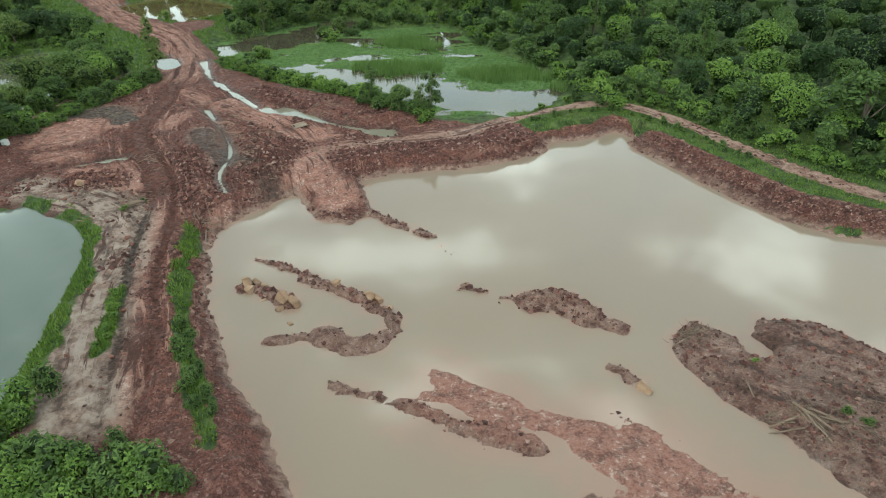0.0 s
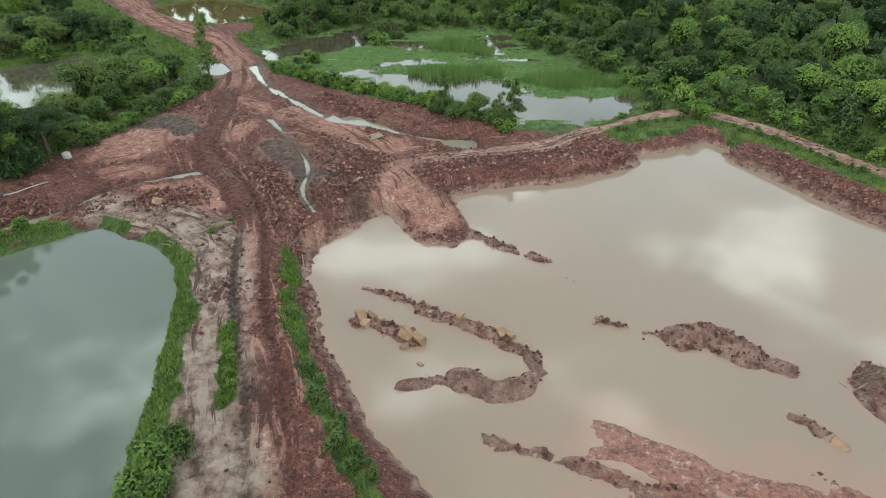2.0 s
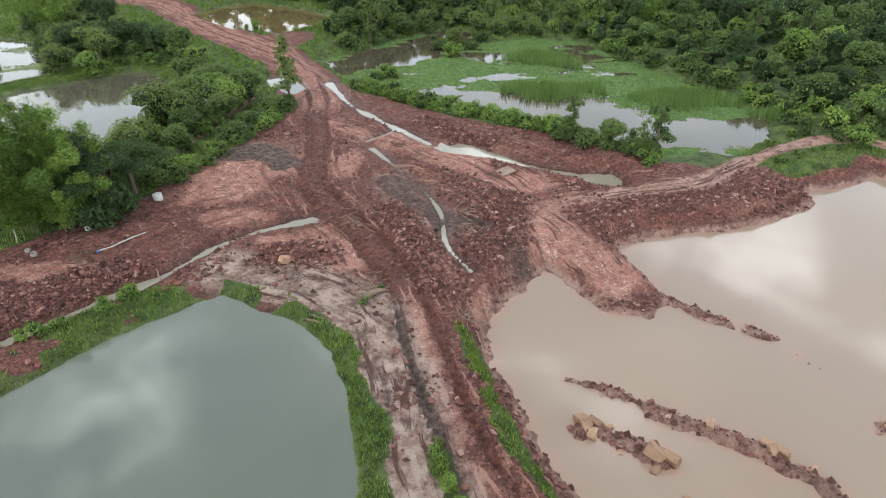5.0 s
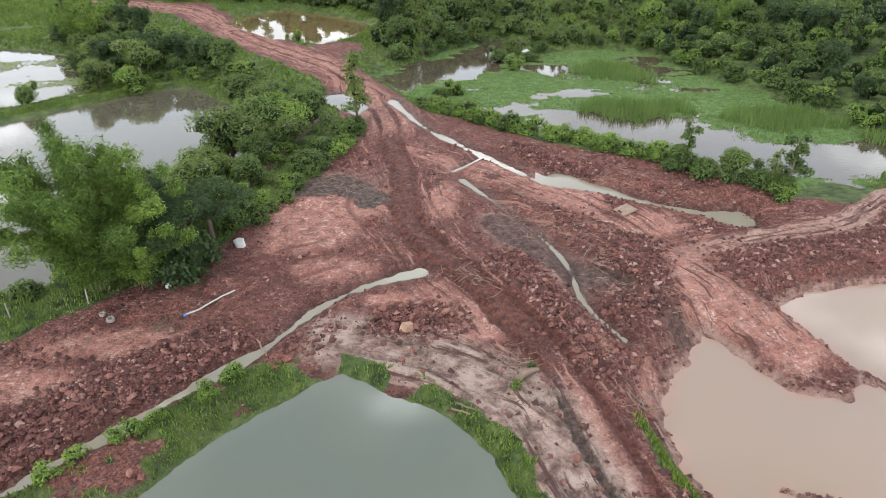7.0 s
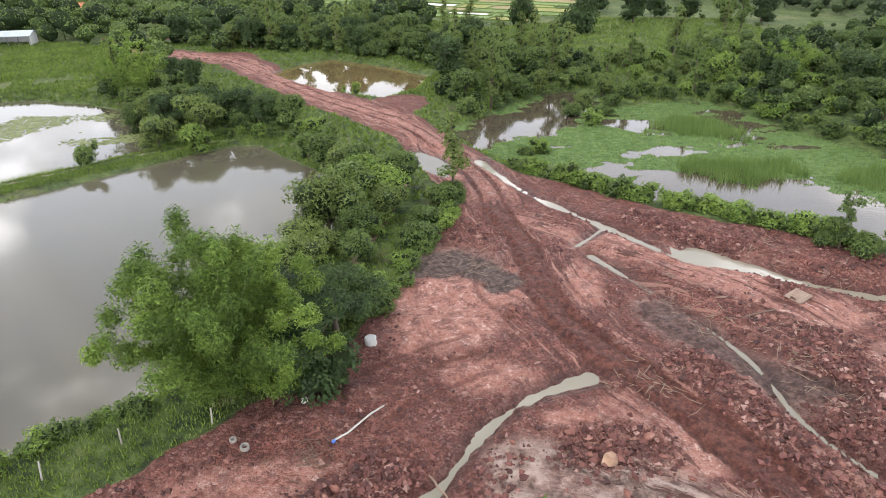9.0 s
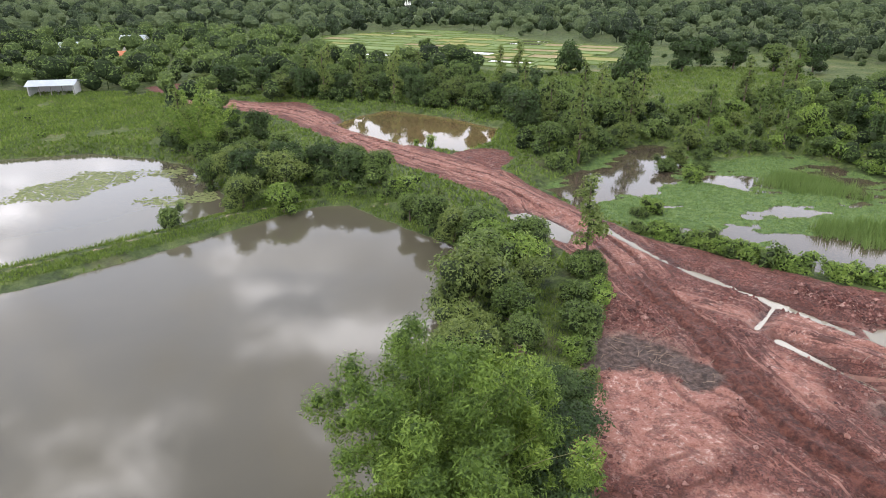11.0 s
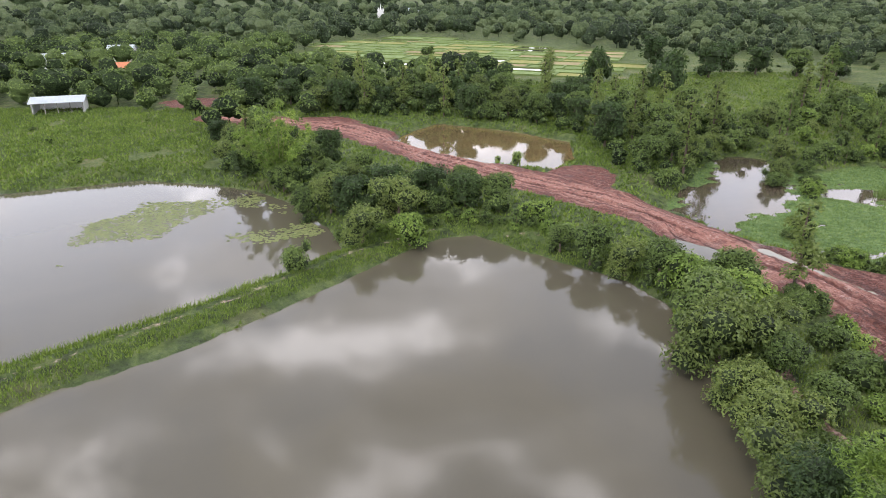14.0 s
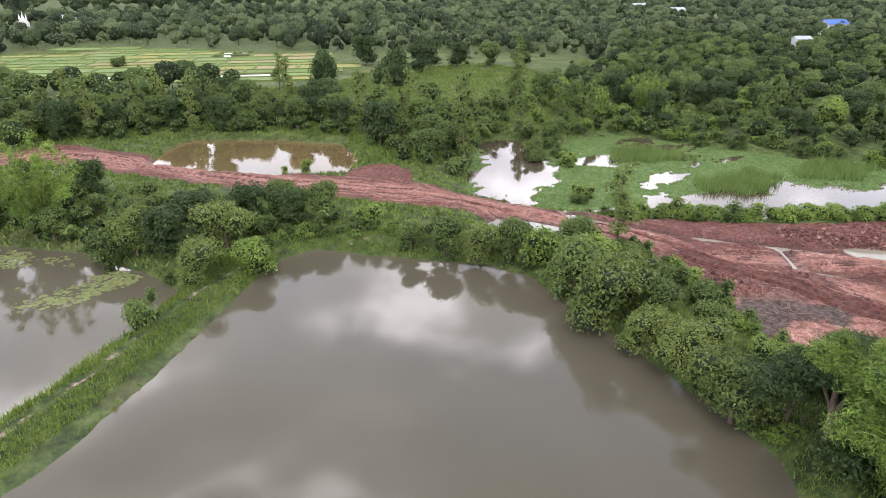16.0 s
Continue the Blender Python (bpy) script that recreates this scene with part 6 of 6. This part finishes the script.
def house(name, x, y, w, d, wall_h, rise, turn, roof, wall, label, category, open_front=False):
    ob = empty(name, pose(x, y, height(x, y) - 0.1, 0, 0, turn))
    hw, hd = w / 2 - 0.5, d / 2 - 0.5
    t = 0.15
    sides = [(-hw, hw, hd - t, hd), (-hw, -hw + t, -hd, hd - t), (hw - t, hw, -hd, hd - t)]
    for s in sides:
        bm = bmesh.new()
        box(bm, *s, 0, wall_h)
        part("wall", bm, wall, ob)
    if open_front:
        for i in range(5):
            px = -hw + 2 * hw * i / 4
            bm = bmesh.new()
            box(bm, px - 0.08, px + 0.08, -hd, -hd + 0.16, 0, wall_h)
            part("post", bm, CONCRETE, ob)
        bm = bmesh.new()
        box(bm, -hw + t, hw - t, -hd + 0.2, hd - t, 0, 0.12)
        part("floor_slab", bm, CONCRETE, ob)
    else:
        bm = bmesh.new()
        box(bm, -hw, hw, -hd, -hd + t, 0, wall_h)
        part("wall", bm, wall, ob)
        for px in (-hw * 0.55, hw * 0.5):
            bm = bmesh.new()
            box(bm, px - 0.6, px + 0.6, -hd - 0.05, -hd - 0.003, 0.9, 2.0)
            part("window", bm, DARK_GAP, ob, "dark window")
        bm = bmesh.new()
        box(bm, -0.5, 0.5, -hd - 0.05, -hd - 0.003, 0, 2.05)
        part("door", bm, WOOD, ob, "brown wooden door")
    for side in (0, 1):
        bm = roof_slope(w, d / 2, rise, 0.08, side)
        bm.transform(Matrix.Translation((0, 0, wall_h)))
        part("roof", bm, roof, ob, "ribbed roof panel")
    for sx in (-hw, hw - t):
        bm = bmesh.new()
        v = [bm.verts.new(p) for p in ((sx, -hd, wall_h), (sx, hd, wall_h), (sx, 0, wall_h + rise * 0.86), (sx + t, -hd, wall_h), (sx + t, hd, wall_h), (sx + t, 0, wall_h + rise * 0.86))]
        for f in ((0, 1, 2), (5, 4, 3), (0, 3, 4, 1), (1, 4, 5, 2), (2, 5, 3, 0)):
            bm.faces.new([v[i] for i in f])
        part("gable", bm, wall, ob)
    return tagged(ob, label, category)


house("shed", -166.5, 210, 11.5, 7.5, 2.6, 1.0, 14, METAL_ROOF, WHITE_WALL, "open white shed with a pale ribbed metal roof", "shed", True)
house("shed", -200, 239, 7.5, 5, 2.4, 0.7, 10, METAL_ROOF, WHITE_WALL, "small shed with a pale metal roof among trees", "shed", True)
house("house", -172, 264, 9, 6.5, 3.0, 1.9, 20, TILE_ROOF, WHITE_WALL, "house with an orange tiled roof among trees", "house")
house("house", -184, 295, 9, 7, 5.6, 1.6, 5, METAL_ROOF, WHITE_WALL, "white house with a pale roof half hidden by trees", "house")
house("house", -200, 281, 8, 6, 4.6, 1.4, 15, METAL_ROOF, WHITE_WALL, "white-roofed house half hidden by trees", "house")
house("house", 272, 264, 13, 9, 5.6, 2.2, -25, BLUE_ROOF, WHITE_WALL, "large house with a blue metal roof in the woods", "house")
house("house", 180, 226, 7, 6, 4.6, 1.2, -30, METAL_ROOF, WHITE_WALL, "white-roofed house in the woods", "house")
house("house", 330, 418, 12, 9, 6, 2, -20, METAL_ROOF, WHITE_WALL, "far white-roofed house in the woods", "house")
house("house", 378, 500, 12, 9, 6, 2, -20, METAL_ROOF, WHITE_WALL, "far white-roofed house in the woods", "house")


def pagoda(x, y):
    ob = empty("temple", pose(x, y, height(x, y), 0, 0, 10) @ Matrix.Diagonal((0.65, 0.65, 0.65, 1)))
    bm = bmesh.new()
    for i, (w, z0, z1) in enumerate(((9, 0, 5), (7.6, 5, 6.2), (6.4, 6.2, 7.6))):
        box(bm, -w / 2, w / 2, -w / 3, w / 3, z0, z1)
    part("base", bm, WHITE_WALL, ob)
    for px, s in ((0, 1.0), (-2.9, 0.72), (2.9, 0.72)):
        prof = [(1.5, 0), (1.6, 1.2), (1.15, 2.0), (1.25, 2.3), (0.7, 3.4), (0.75, 3.7), (0.35, 5.2), (0.16, 7.0), (0.02, 8.6)]
        bm = bmesh.new()
        seg = 12
        g = [[bm.verts.new((px + r * s * math.cos(2 * math.pi * i / seg), r * s * math.sin(2 * math.pi * i / seg), 7.6 + z * s)) for r, z in prof] for i in range(seg)]
        for i in range(seg):
            for j in range(len(prof) - 1):
                bm.faces.new((g[i][j], g[(i + 1) % seg][j], g[(i + 1) % seg][j + 1], g[i][j + 1]))
        part("spire", bm, WHITE_WALL, ob, "tapering white spire")
    return tagged(ob, "distant white temple with three pointed spires", "temple")


pagoda(-101, 590)
house("house", -76, 548, 14, 8, 6.5, 2.0, 0, METAL_ROOF, WHITE_WALL, "far white building beside the temple", "house")


# ---- rice fields: flat plots between low grass dykes ----
def paddy_mats():
    made = []
    for name, a, b in (("rice_yellow", (0.2, 0.215, 0.045), (0.32, 0.3, 0.095)), ("rice_green", (0.1, 0.16, 0.036), (0.18, 0.245, 0.066)), ("rice_straw", (0.23, 0.19, 0.085), (0.34, 0.28, 0.135)), ("rice_young", (0.12, 0.2, 0.05), (0.22, 0.29, 0.095))):
        k = Mat(name)
        k.set("Base Color", k.ramp(k.noise(k.pos(), 0.5, 6, 0.7), [(0.3, a), (0.7, b)])).set("Roughness", 0.85)
        k.bump(k.noise(k.pos(), 3.0, 4, 0.7), 0.8, 0.2)
        made.append(k.m)
    return made


PADDY = paddy_mats()
paddies = tagged(new("paddy_fields"), "patchwork of rice plots between low grass dykes", "rice field", kind="structure")
rng = np.random.default_rng(77)
bund_v = []
axis = radians(-24)
ca, sa = math.cos(axis), math.sin(axis)
v0 = 0.0
rows_y = []
while v0 < 190:
    hgt_ = rng.uniform(7, 13)
    rows_y.append((v0, hgt_))
    v0 += hgt_
for v0, dv in rows_y:
    u0 = -110 + rng.uniform(0, 10)
    while u0 < 110:
        du = rng.uniform(12, 24)
        quad = []
        for u, v in ((u0, v0), (u0 + du, v0), (u0 + du, v0 + dv), (u0, v0 + dv)):
            quad.append((-62 + u * ca - (v - 70) * sa, 310 + u * sa + (v - 70) * ca))
        cx, cy = sum(q[0] for q in quad) / 4, sum(q[1] for q in quad) / 4
        if to_shape(np.array([cx]), np.array([cy]), PADDIES)[0] < -3:
            bm = bmesh.new()
            inner = [(cx + (q[0] - cx) * 0.95, cy + (q[1] - cy) * 0.92) for q in quad]
            lo = [bm.verts.new((*q, 1.7)) for q in inner]
            hi = [bm.verts.new((*q, 2.1)) for q in inner]
            bm.faces.new(hi)
            for i in range(4):
                bm.faces.new((lo[i], lo[(i + 1) % 4], hi[(i + 1) % 4], hi[i]))
            kind = rng.random()
            wet_ = kind < 0.09
            part("plot", bm, GREY_WATER if wet_ else PADDY[int(rng.integers(4))], paddies, "flooded rice plot" if wet_ else "")
            bm = bmesh.new()
            ov, iv = [bm.verts.new((*q, 1.9)) for q in quad], [bm.verts.new((cx + (q[0] - cx) * 0.955, cy + (q[1] - cy) * 0.925, 1.9)) for q in quad]
            ot, it = [bm.verts.new((v.co.x, v.co.y, 2.42)) for v in ov], [bm.verts.new((v.co.x, v.co.y, 2.42)) for v in iv]
            for i in range(4):
                j = (i + 1) % 4
                bm.faces.new((ot[i], ot[j], it[j], it[i]))
                bm.faces.new((iv[j], iv[i], it[i], it[j]))
                bm.faces.new((ov[i], ov[j], ot[j], ot[i]))
            part("dyke", bm, PADDY[1], paddies)
        u0 += du
